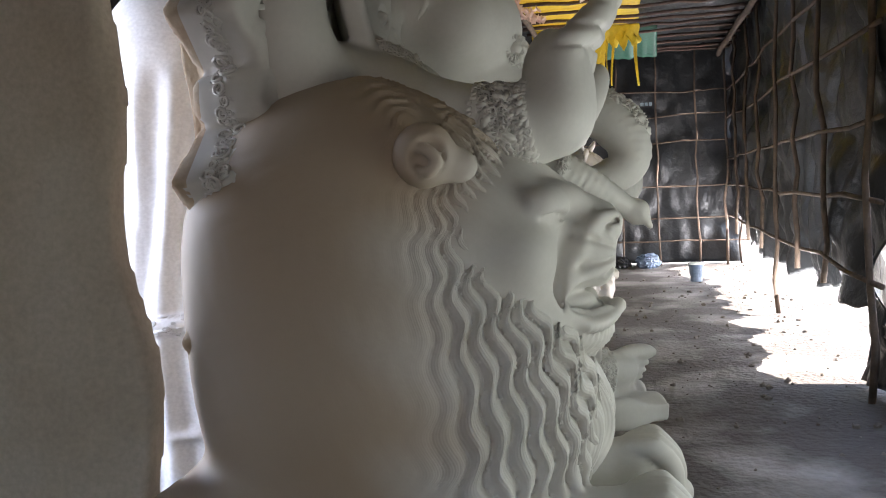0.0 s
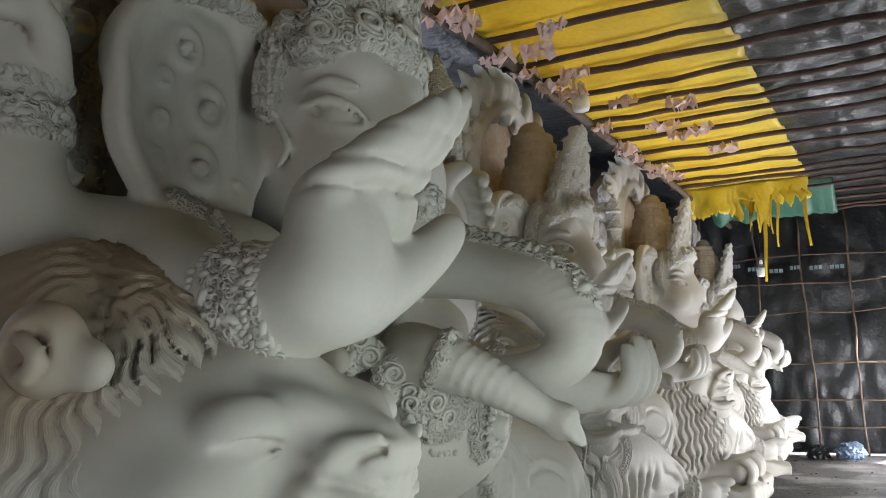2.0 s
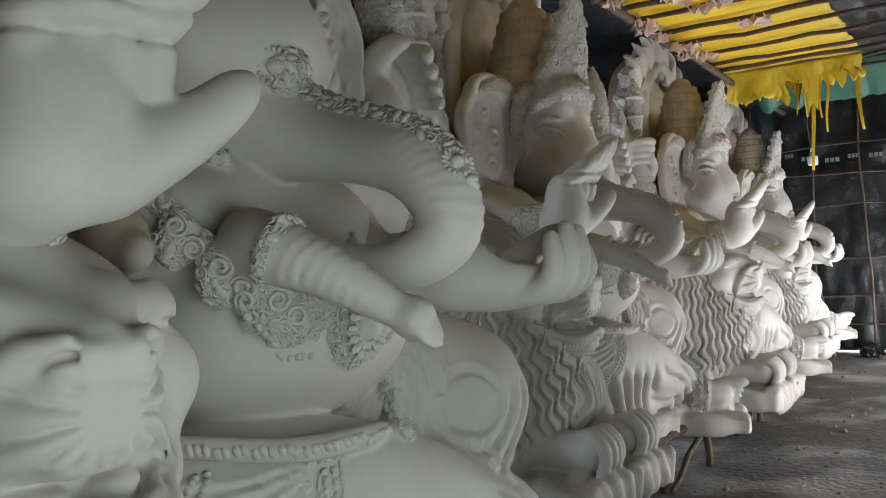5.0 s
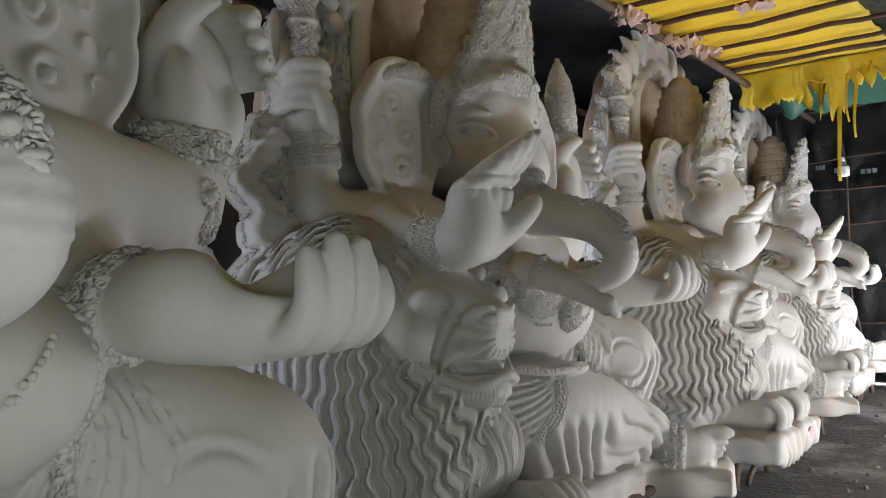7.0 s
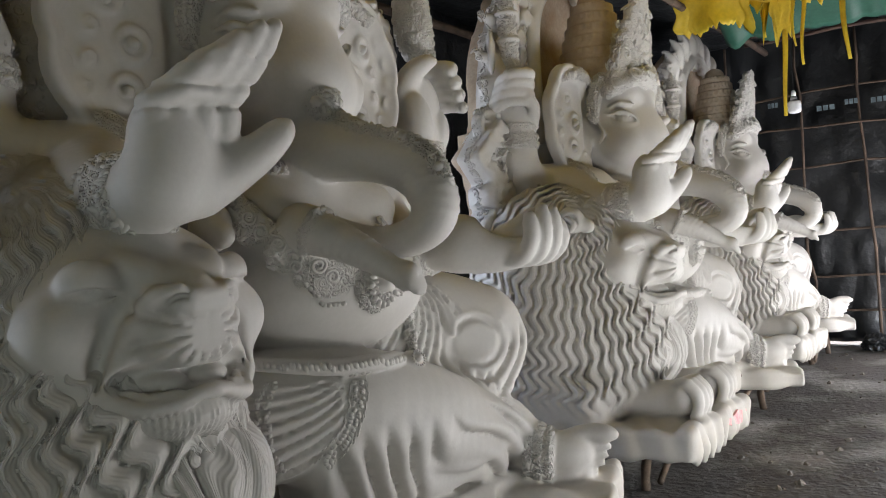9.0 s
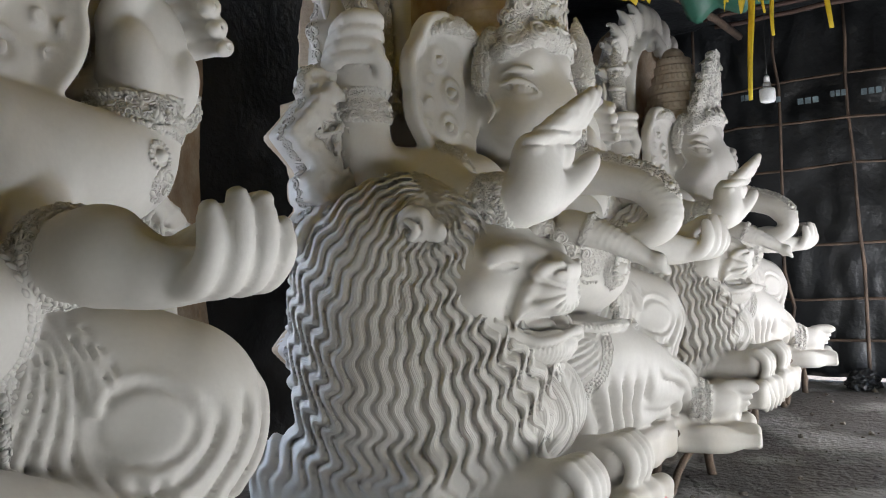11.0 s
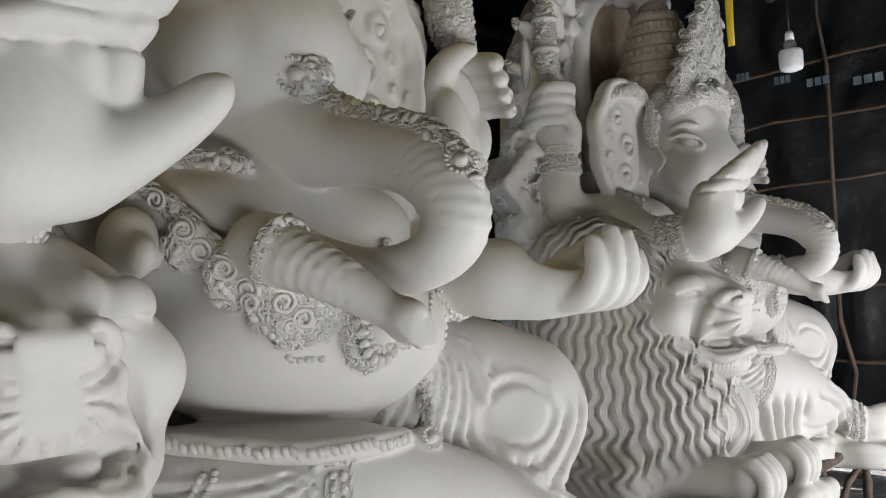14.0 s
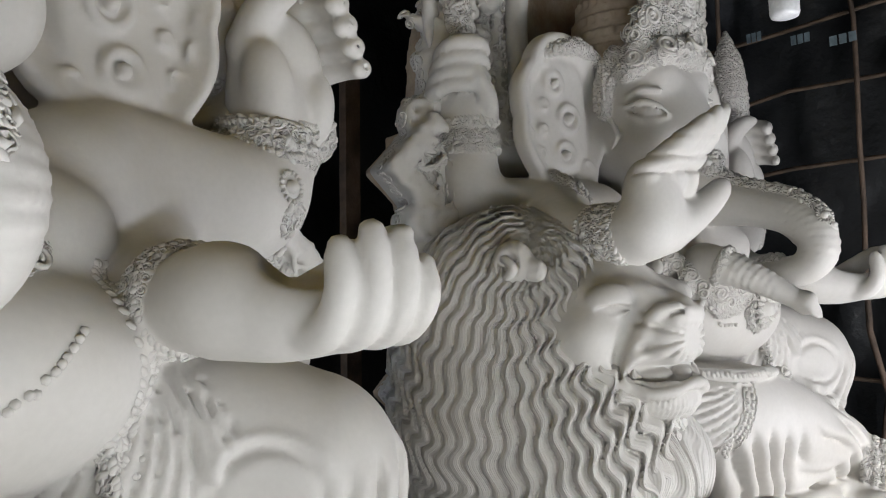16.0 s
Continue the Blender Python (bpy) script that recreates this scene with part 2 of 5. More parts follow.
    def skin(self):
        d = self.d
        d[0], d[-1], d[:, 0], d[:, -1], d[:, :, 0], d[:, :, -1] = 1, 1, 1, 1, 1, 1
        s = d < 0
        c = np.zeros([v - 1 for v in d.shape], np.int8)
        corners = [(i, j, k) for i in (0, 1) for j in (0, 1) for k in (0, 1)]
        nx, ny, nz = c.shape
        for i, j, k in corners:
            c += s[i:i + nx, j:j + ny, k:k + nz]
        ids = np.argwhere((c > 0) & (c < 8))
        index = np.full(c.shape, -1, np.int32)
        index[tuple(ids.T)] = np.arange(len(ids))
        val = {q: d[ids[:, 0] + q[0], ids[:, 1] + q[1], ids[:, 2] + q[2]] for q in corners}
        pos, cnt = np.zeros((len(ids), 3)), np.zeros(len(ids))
        for a in corners:
            for ax in range(3):
                if a[ax] == 0:
                    b = tuple(1 if i == ax else a[i] for i in range(3))
                    va, vb = val[a], val[b]
                    m = (va < 0) != (vb < 0)
                    t = np.where(m, va / np.where(m, va - vb, 1), 0)
                    e = np.tile(np.array(a, float), (len(ids), 1))
                    e[:, ax] += t
                    pos += e * m[:, None]
                    cnt += m
        v = self.lo + self.h * (ids + pos / cnt[:, None])
        faces = []
        for ax in range(3):
            o = [0, 1, 2]
            o.remove(ax)
            sw, iw = np.transpose(s, (ax, *o)), np.transpose(index, (ax, *o))
            e = np.argwhere(sw[:-1, 1:-1, 1:-1] != sw[1:, 1:-1, 1:-1])
            i, j, k = e[:, 0], e[:, 1] + 1, e[:, 2] + 1
            q = np.stack([iw[i, j - 1, k - 1], iw[i, j, k - 1], iw[i, j, k], iw[i, j - 1, k]], 1)
            flip = sw[i, j, k] == (ax == 1)
            q[flip] = q[flip][:, ::-1]
            faces.append(q)
        return v, np.vstack(faces)


def normals(v, f):
    n = np.cross(v[f[:, 2]] - v[f[:, 0]], v[f[:, 3]] - v[f[:, 1]])
    out = np.zeros_like(v)
    for i in range(4):
        np.add.at(out, f[:, i], n)
    return out / (np.linalg.norm(out, axis=1, keepdims=True) + 1e-9)


def bud_shape():
    """A pressed pellet of clay, longer than wide."""
    v, f = [], []
    for i, (r, z) in enumerate(((1.0, -0.2), (0.7, 0.5))):
        for j in range(6):
            a = 2 * math.pi * j / 6
            v.append((1.25 * r * math.cos(a), 0.62 * r * math.sin(a), z))
            if i:
                f.append((j, (j + 1) % 6, 6 + (j + 1) % 6, 6 + j))
    f += [(6, 7, 8, 9), (6, 9, 10, 11)]
    return np.array(v), np.array(f)


def swept(line, radii, sides=5):
    """A round thread along a line in the plane, its ends closed."""
    line, v, f = np.asarray(line, float), [], []
    way = np.gradient(line, axis=0)
    way /= np.linalg.norm(way, axis=1, keepdims=True) + 1e-9
    for i, (p, d, r) in enumerate(zip(line, way, radii)):
        for j in range(sides):
            b = 2 * math.pi * j / sides
            v.append((p[0] - d[1] * r * math.cos(b), p[1] + d[0] * r * math.cos(b), 0.10 + r * 1.5 * math.sin(b)))
            if i:
                k = (i - 1) * sides
                f.append((k + j, k + (j + 1) % sides, k + sides + (j + 1) % sides, k + sides + j))
    return np.array(v), np.array(f)


def volute(turns=1.6, steps=18, hand_=1):
    """A curled tendril with a bud at its heart and a tail that runs off."""
    t = np.linspace(0, 1, steps)
    a, r = 2 * math.pi * turns * t, 0.20 + 0.72 * t ** 0.9
    line = np.stack([r * np.cos(a), hand_ * r * np.sin(a)], 1)
    line[-3:] += np.outer([0.05, 0.2, 0.45], (0.6, -0.9 * hand_))
    v, f = swept(line, 0.10 + 0.09 * np.sin(np.pi * t) ** 0.5)
    if hand_ > 0:
        f = f[:, ::-1]
    return v, f


def bead_ring(n=17, r=0.85, q=0.125):
    """Pellets round a boss, as a pressed flower."""
    tv, tf = bud_shape()
    vs, fs = [tv * (0.42, 0.75, 0.85)], [tf]
    for i in range(n):
        a = 2 * math.pi * i / n
        p = tv * (q * 1.2, q * 1.5, q * 1.9)
        vs.append(np.stack([r * math.cos(a) + p[:, 0] * math.cos(a) - p[:, 1] * math.sin(a), r * math.sin(a) + p[:, 0] * math.sin(a) + p[:, 1] * math.cos(a), p[:, 2] + 0.05], 1))
        fs.append(tf + len(tv) * (i + 1))
    return np.vstack(vs), np.vstack(fs)


SHAPES = (volute(1.3, 12), bud_shape())
BIG = (volute(1.6, 20), volute(1.6, 20, -1))
FLOWER = bead_ring()


def motif(v, n, spots, shape):
    """Lays a shape on a skin at chosen places: rows of a place, size and turn."""
    tv, tf = shape
    vs, fs, o = [], [], 0
    for place, r, spin in spots:
        i = int(np.argmin(((v - np.array(place)) ** 2).sum(1)))
        near = ((v - v[i]) ** 2).sum(1) < (0.8 * r) ** 2
        nn = n[near].mean(0)
        nn /= np.linalg.norm(nn) + 1e-9
        a = np.cross(nn, (0, 0, 1.0) if abs(nn[2]) < 0.9 else (1.0, 0, 0))
        a /= np.linalg.norm(a)
        b = np.cross(nn, a)
        a, b = a * math.cos(spin) + b * math.sin(spin), b * math.cos(spin) - a * math.sin(spin)
        vs.append(v[i] + r * (tv[:, :1] * a + tv[:, 1:2] * b + tv[:, 2:] * 0.8 * nn))
        fs.append(tf + o)
        o += len(tv)
    return np.vstack(vs), np.vstack(fs)


def strung(v, n, rows):
    """Slanting pellets strung over a skin: rows of points, spacing, length, width and slant."""
    tv, tf = bud_shape()
    vs, fs, o = [], [], 0
    for pts, gap, long_, wide, slant in rows:
        p = bend(pts, 12)[:, :3]
        run = np.concatenate([[0], np.cumsum(np.linalg.norm(np.diff(p, axis=0), axis=1))])
        for q in np.arange(0, run[-1], gap):
            c0 = np.array([np.interp(q, run, p[:, i]) for i in range(3)])
            c1 = np.array([np.interp(q + 0.01, run, p[:, i]) for i in range(3)]) - np.array([np.interp(q - 0.01, run, p[:, i]) for i in range(3)])
            i = int(np.argmin(((v - c0) ** 2).sum(1)))
            nn = n[i]
            a = c1 - nn * (c1 @ nn)
            a /= np.linalg.norm(a) + 1e-9
            b = np.cross(nn, a)
            a, b = a * math.cos(slant) + b * math.sin(slant), b * math.cos(slant) - a * math.sin(slant)
            vs.append(v[i] + 0.003 * nn + tv[:, :1] * wide * 1.15 * a + tv[:, 1:2] * long_ * 1.6 * b + tv[:, 2:] * min(wide, long_) * 1.5 * nn)
            fs.append(tf + o)
            o += len(tv)
    return np.vstack(vs), np.vstack(fs)


def ornament(v, f, mask, gap, size, seed, lift=0.0, shapes=None):
    """Presses rosettes and pellets into the masked part of a skin, about gap apart."""
    rng = np.random.default_rng(seed)
    n = normals(v, f)
    cand = np.flatnonzero(mask)
    rng.shuffle(cand)
    cells = np.floor(v[cand] / gap).astype(int)
    _, first = np.unique(cells[:, 0] * 1000003 + cells[:, 1] * 1009 + cells[:, 2], return_index=True)
    pick = cand[first]
    vs, fs, o = [v], [f], len(v)
    for which in (0, 1):
        mine = pick[rng.random(len(pick)) < 0.5] if which == 0 else np.setdiff1d(pick, mine)
        if not len(mine):
            continue
        tv, tf = (shapes or SHAPES)[which]
        nn = n[mine]
        ref = np.where(np.abs(nn[:, 2:3]) < 0.9, np.array([[0, 0, 1.0]]), np.array([[1.0, 0, 0]]))
        a = np.cross(nn, ref)
        a /= np.linalg.norm(a, axis=1, keepdims=True)
        b = np.cross(nn, a)
        w = rng.uniform(0, 2 * np.pi, len(mine))[:, None]
        a, b = a * np.cos(w) + b * np.sin(w), b * np.cos(w) - a * np.sin(w)
        r = (size * rng.uniform(0.7, 1.25, len(mine)))[:, None, None]
        p = v[mine][:, None, :] + lift * nn[:, None, :] + r * (tv[None, :, 0:1] * a[:, None, :] + tv[None, :, 1:2] * b[:, None, :] + tv[None, :, 2:3] * 0.78 * nn[:, None, :])
        vs.append(p.reshape(-1, 3))
        fs.append((tf[None] + (o + np.arange(len(mine)) * len(tv))[:, None, None]).reshape(-1, 4))
        o += len(mine) * len(tv)
    return np.vstack(vs), np.vstack(fs)


def rich_mask(clay, v, reach):
    m = np.zeros(len(v), bool)
    for fn in clay.rich:
        m |= fn(v[:, 0], v[:, 1], v[:, 2]) < reach
    return m


# ---- the elephant-headed figure; x is its front, y its left, z up ----
def smooth01(t):
    t = np.clip(t, 0, 1)
    return t * t * (3 - 2 * t)


def folds(fn_u, amp, spread):
    return lambda x, y, z: amp * np.sin(fn_u(x, y, z)) * spread(x, y, z)


def elephant_figure():
    c = Clay((-0.62, -1.24, 0.22), (0.95, 1.46, 3.16), 0.0116)
    # legs under cloth
    c.tube([(-0.12, 0.40, 1.00, 0.30), (0.03, 0.70, 1.02, 0.268), (0.15, 0.87, 0.98, 0.240)], 0.05)
    c.tube([(0.14, 0.88, 0.90, 0.22), (0.18, 0.66, 0.74, 0.20), (0.10, 0.30, 0.66, 0.20)], 0.06)
    def drape(x, y, z):
        # narrow pleats fanning down from the hip
        a = np.arctan2(y - 0.545, 1.42 - z)
        q = a / 0.088 + 0.25 * np.sin(9 * z)
        q = q - np.floor(q)
        clear = np.sqrt(((y - 0.675) / 1.12) ** 2 + (z - 0.975) ** 2)
        return 0.024 * (np.sin(np.pi * q ** 0.6) ** 0.8 - 0.6) * smooth01((x + 0.02) / 0.10) * smooth01((0.36 - a) / 0.12) * smooth01((1.29 - z) / 0.10) * smooth01((clear - 0.10) / 0.04)
    c.relief(drape, (-0.05, 0.25, 0.6), (0.6, 1.0, 1.35))
    # the knee: a smooth oval, a crease over it, cloth looped in arcs under it
    def loops(x, y, z):
        r = np.sqrt(((y - 0.675) / 1.12) ** 2 + ((z - 0.975) / np.where(z > 0.975, 1.12, 1.0)) ** 2)
        u = (r - 0.090) / (0.056 + 0.10 * np.clip(r - 0.09, 0, 1))
        q = u - np.floor(u)
        below = smooth01((0.985 - z + 0.25 * (y - 0.675)) / 0.09) * smooth01((y - 0.53 - 0.3 * (0.95 - z)) / 0.07)
        ring = 0.036 * (np.sin(np.pi * q ** 0.55) ** 0.8 - 0.62) * smooth01((r - 0.086) / 0.012) * below
        over = 0.010 * np.exp(-((r - 0.112) / 0.012) ** 2) - 0.010 * np.exp(-((r - 0.090) / 0.009) ** 2)
        return (ring + over * smooth01((z - 0.99) / 0.05) + 0.010 * smooth01((0.088 - r) / 0.02)) * smooth01((x + 0.02) / 0.15)
    c.relief(loops, (-0.05, 0.4, 0.55), (0.7, 1.35, 1.2))
    c.tube([(0.20, 0.55, 1.16, 0.006), (0.255, 0.585, 1.10, 0.012), (0.285, 0.575, 1.02, 0.008)], 0.03)
    c.tube([(-0.04, -0.32, 0.82, 0.24), (0.18, -0.02, 0.83, 0.225), (0.28, 0.30, 0.755, 0.195), (0.32, 0.56, 0.655, 0.160), (0.34, 0.76, 0.585, 0.125)], 0.05)

    c.box((0.16, 0.30, 0.58), (0.22, 0.46, 0.17), (0, 0, -8), 0.12, 0.08)

    def sweep(x, y, z):
        # wide folds falling over the thigh, flaring towards the shin
        d = np.maximum(0.78 - z, 0)
        u = (y - (0.32 + 0.9 * smooth01((y - 0.2) / 0.35)) * d + 0.02 * np.sin(9 * z + 6 * y)) / (0.098 + 0.03 * smooth01((y - 0.25) / 0.4))
        n = np.floor(u)
        q = u - n
        saw = np.sin(np.pi * q ** 0.55) ** 0.9 - 0.55
        return 0.060 * (0.85 + 0.25 * np.sin(5.1 * n)) * saw * smooth01((x - 0.08) / 0.2) * smooth01((0.80 + 0.02 * np.sin(3.3 * n) - z) / 0.17) * smooth01((y + 0.20 + 0.3 * d) / 0.08)
    c.relief(sweep, (0.0, -0.35, 0.36), (0.75, 1.2, 1.05))

    def pleats(x, y, z):
        # they gather at the upper end of the band and fan out below the belt
        side, d = -0.05 - y, 1.01 - z
        q = (np.arctan2(d, side) + 0.9 * np.sqrt(side ** 2 + d ** 2)) / 0.135
        q = q - np.floor(q)
        return 0.030 * (np.sin(np.pi * q ** 0.6) ** 0.8 - 0.6) * smooth01((-0.135 - 0.38 * (0.90 - z) - y) / 0.03) * smooth01((x - 0.02) / 0.1) * smooth01((0.985 - z) / 0.04) * smooth01((z - 0.58) / 0.08)
    c.relief(pleats, (0.0, -0.62, 0.50), (0.60, 0.1, 0.98))
    # torn lower edge of the draped cloth
    c.tube([(0.36, 0.22, 0.585, 0.030), (0.42, 0.42, 0.545, 0.030), (0.45, 0.60, 0.575, 0.028), (0.44, 0.74, 0.62, 0.024)], 0.03)
    
    # belly, chest, shoulders
    c.ball((-0.02, 0.10, 1.27), (0.40, 0.46, 0.275), k=0.025)
    c.ball((-0.12, 0.03, 1.55), (0.29, 0.50, 0.28), k=0.10)
    c.ball((0.06, -0.22, 1.56), (0.13, 0.19, 0.12), k=0.06)
    c.ball((0.06, 0.28, 1.56), (0.13, 0.19, 0.12), k=0.06)
    c.tube([(-0.16, -0.45, 1.66, 0.21), (-0.14, -0.68, 1.66, 0.18), (0.06, -0.83, 1.60, 0.140), (0.31, -0.84, 1.575, 0.110)], 0.07)
    c.tube([(-0.16, 0.45, 1.66, 0.21), (-0.16, 0.58, 1.56, 0.17), (0.00, 0.57, 1.43, 0.135), (0.16, 0.56, 1.40, 0.112), (0.26, 0.56, 1.392, 0.108)], 0.05)
    c.tube([(-0.26, -0.55, 1.70, 0.20), (-0.33, -0.85, 1.72, 0.175), (-0.34, -0.97, 1.84, 0.135), (-0.35, -0.97, 2.02, 0.115), (-0.36, -0.97, 2.12, 0.10)], 0.06)
    c.tube([(-0.24, 0.55, 1.72, 0.20), (-0.24, 0.92, 1.67, 0.185), (-0.26, 1.05, 1.76, 0.150), (-0.27, 1.09, 1.94, 0.125)], 0.06)
    # raised hand, its palm to the front: heel, palm, the ball of the thumb
    c.ball((0.415, -0.795, 1.685), (0.105, 0.140, 0.180), (8, -6, 12), k=0.03)
    c.ball((0.400, -0.850, 1.600), (0.105, 0.110, 0.105), k=0.05)
    c.tube([(0.29, -0.84, 1.575, 0.108), (0.37, -0.83, 1.60, 0.100)], 0.04)
    for i in range(4):
        bx, by, bz = 0.455 + 0.014 * i, -0.875 + 0.068 * i, 1.800 + 0.012 * i
        tx, ty, tz = (0.560, 0.585, 0.598, 0.598)[i], (-0.748, -0.684, -0.622, -0.566)[i], (1.945, 1.990, 2.022, 2.035)[i]
        c.tube([(bx - 0.02, by, bz - 0.07, 0.046), (bx, by, bz + 0.01, 0.046), (bx + 0.35 * (tx - bx), by + 0.30 * (ty - by), bz + 0.33 * (tz - bz), 0.044), (bx + 0.72 * (tx - bx), by + 0.68 * (ty - by), bz + 0.70 * (tz - bz), 0.041), (tx, ty, tz, 0.024)], 0.008, 5)

    def creases(x, y, z):
        g = sum(w * np.exp(-((z - 0.05 * (y + 0.75) - h) / 0.0065) ** 2) for h, w in ((1.858, 1.0), (1.806, 1.2), (1.930, 0.45)))
        return -0.013 * g * smooth01((x - 0.40) / 0.03) + 0.006 * np.exp(-((z - 0.05 * (y + 0.75) - 1.832) / 0.02) ** 2) * smooth01((x - 0.40) / 0.03)
    c.relief(creases, (0.38, -1.00, 1.74), (0.72, -0.56, 1.98))
    c.tube([(0.420, -0.720, 1.600, 0.085), (0.470, -0.630, 1.650, 0.066), (0.500, -0.560, 1.700, 0.056), (0.520, -0.510, 1.745, 0.045), (0.527, -0.488, 1.768, 0.026)], 0.035, 5)
    c.tube([(0.520, -0.690, 1.660, 0.004), (0.520, -0.660, 1.715, 0.006), (0.505, -0.625, 1.745, 0.004)], 0.010, 4, cut=True)
    # hand held out, palm up: a round heel, a hollow, slim fingers rising side by side
    c.ball((0.345, 0.565, 1.400), (0.135, 0.105, 0.112), (0, 0, 20), k=0.025)
    c.tube([(0.34, 0.58, 1.375, 0.105), (0.45, 0.64, 1.362, 0.100), (0.545, 0.70, 1.350, 0.075)], 0.03)
    c.ball((0.510, 0.690, 1.480), (0.115, 0.105, 0.090), (0, 0, 40), k=0.03, cut=True)
    for i in range(4):
        x, y = (0.640, 0.662, 0.676, 0.680)[i], (0.645, 0.704, 0.762, 0.815)[i]
        up, r = (-0.010, 0.018, 0.008, -0.045)[i], (0.0335, 0.0345, 0.0335, 0.030)[i]
        c.tube([(x - 0.17, y - 0.01, 1.335, 0.046), (x - 0.075, y, 1.318, r * 1.20), (x - 0.020, y, 1.345, r * 1.08), (x + 0.004, y + 0.003, 1.405 + 0.5 * up, r), (x, y + 0.006, 1.462 + up, r * 0.94), (x - 0.004, y + 0.008, 1.486 + up, r * 0.78)], 0.004, 5)
        c.ring((x, y + 0.006, 1.478 + up), (0.1, 0, 1), r * 0.86, 0.004, k=0.003, cut=True)
    c.tube([(0.46, 0.74, 1.395, 0.058), (0.51, 0.80, 1.450, 0.044), (0.56, 0.835, 1.490, 0.036), (0.60, 0.84, 1.505, 0.024)], 0.03, 4)
    # the arms behind: a fist round a staff with a small blade, and an open palm with curled fingers
    c.ball((-0.36, -0.99, 2.13), (0.130, 0.105, 0.185), k=0.04)
    c.ball((-0.44, -1.02, 2.26), (0.07, 0.08, 0.11), k=0.05)
    for i in range(4):
        z = 2.215 + 0.054 * i
        c.tube([(-0.485 + 0.025 * i, -1.06, z - 0.03, 0.036), (-0.40 + 0.025 * i, -1.115, z + 0.01, 0.034), (-0.30 + 0.02 * i, -1.11, z + 0.035, 0.032), (-0.225 + 0.012 * i, -1.04, z + 0.03, 0.031), (-0.225, -0.97, z + 0.012, 0.024)], 0.006, 4)
        c.ring((-0.355 + 0.025 * i, -1.118, z + 0.024), (0.9, 0.1, 0.3), 0.034, 0.007, k=0.003)
    c.tube([(-0.27, -0.93, 2.12, 0.05), (-0.205, -0.99, 2.20, 0.040), (-0.20, -1.04, 2.265, 0.030)], 0.015, 4)
    c.tube([(-0.34, -1.00, 2.36, 0.045), (-0.34, -1.0, 2.60, 0.058), (-0.34, -1.0, 2.82, 0.055), (-0.34, -1.0, 2.95, 0.02)], 0.012, rich=True)
    c.ball((-0.42, -1.08, 2.56), (0.028, 0.085, 0.15), (0, 0, 30), k=0.01)
    for z in (2.44, 2.64, 2.80):
        c.ring((-0.34, -1.0, z), (0, 0, 1), 0.062, 0.014, k=0.006)
    # palm
    c.ball((-0.27, 1.115, 2.05), (0.088, 0.150, 0.215), (0, 6, -12), k=0.05)
    c.ball((-0.20, 1.045, 2.00), (0.075, 0.075, 0.15), (8, 0, -12), k=0.02)
    c.ball((-0.22, 1.210, 1.96), (0.075, 0.065, 0.12), (-8, 0, -12), k=0.02)
    c.tube([(-0.27, 1.02, 2.15, 0.062), (-0.22, 1.045, 2.24, 0.056), (-0.17, 1.09, 2.29, 0.044), (-0.14, 1.12, 2.30, 0.026)], 0.03, 4)
    for i in range(4):
        y, z, q = 1.215 + 0.028 * i, 2.265 - 0.062 * i, (0.040, 0.040, 0.037, 0.032)[i]
        c.tube([(-0.31, y - 0.06, z - 0.02, q * 1.2), (-0.28, y + 0.01, z + 0.02, q * 1.1), (-0.21, y + 0.045, z + 0.028, q * 1.05), (-0.135, y + 0.040, z + 0.012, q * 1.0), (-0.110, y + 0.005, z - 0.004, q * 0.7)], 0.006, 5)
        c.ball((-0.105, y + 0.030, z + 0.006), (0.010, 0.014, 0.012), k=0.003, cut=True)
    c.tube([(-0.28, 1.26, 2.27, 0.04), (-0.30, 1.20, 2.46, 0.095), (-0.30, 1.18, 2.66, 0.085), (-0.30, 1.18, 2.86, 0.015)], 0.012, rich=True)
    c.ball((-0.135, 1.03, 1.665), (0.05, 0.085, 0.10), (0, -8, 25), k=0.012, rich=True)
    c.tube([(-0.30, 1.22, 1.80, 0.030), (-0.27, 1.28, 1.88, 0.040), (-0.28, 1.29, 1.98, 0.030)], 0.012, rich=True)
    # head, cheeks, brow
    c.ball((-0.18, 0.03, 2.18), (0.33, 0.33, 0.36), k=0.05)
    c.ball((0.00, 0.03, 2.02), (0.24, 0.27, 0.24), k=0.08)
    for s in (-1, 1):
        y0 = 0.03
        c.ball((-0.07, y0 + s * 0.13, 2.34), (0.19, 0.155, 0.14), k=0.04)
        # eye: a ball in a long slit, a heavy upper lid, a brow arc over it
        c.ball((0.045, y0 + s * 0.245, 2.170), (0.055, 0.040, 0.034), (0, 20, -s * 35), k=0.012)
        c.tube([(-0.075, y0 + s * 0.305, 2.212, 0.005), (-0.01, y0 + s * 0.300, 2.205, 0.012), (0.045, y0 + s * 0.283, 2.216, 0.015), (0.10, y0 + s * 0.243, 2.190, 0.012), (0.125, y0 + s * 0.205, 2.150, 0.006)], 0.008, 5)
        c.tube([(-0.060, y0 + s * 0.312, 2.203, 0.004), (0.00, y0 + s * 0.300, 2.190, 0.006), (0.06, y0 + s * 0.282, 2.192, 0.007), (0.11, y0 + s * 0.238, 2.160, 0.005)], 0.004, 5, cut=True)
        c.tube([(-0.05, y0 + s * 0.300, 2.190, 0.005), (0.01, y0 + s * 0.292, 2.150, 0.010), (0.075, y0 + s * 0.260, 2.130, 0.010), (0.12, y0 + s * 0.215, 2.140, 0.005)], 0.010, 5)
        c.tube([(-0.03, y0 + s * 0.296, 2.250, 0.006), (0.03, y0 + s * 0.270, 2.275, 0.012), (0.10, y0 + s * 0.215, 2.262, 0.010)], 0.025, 4)
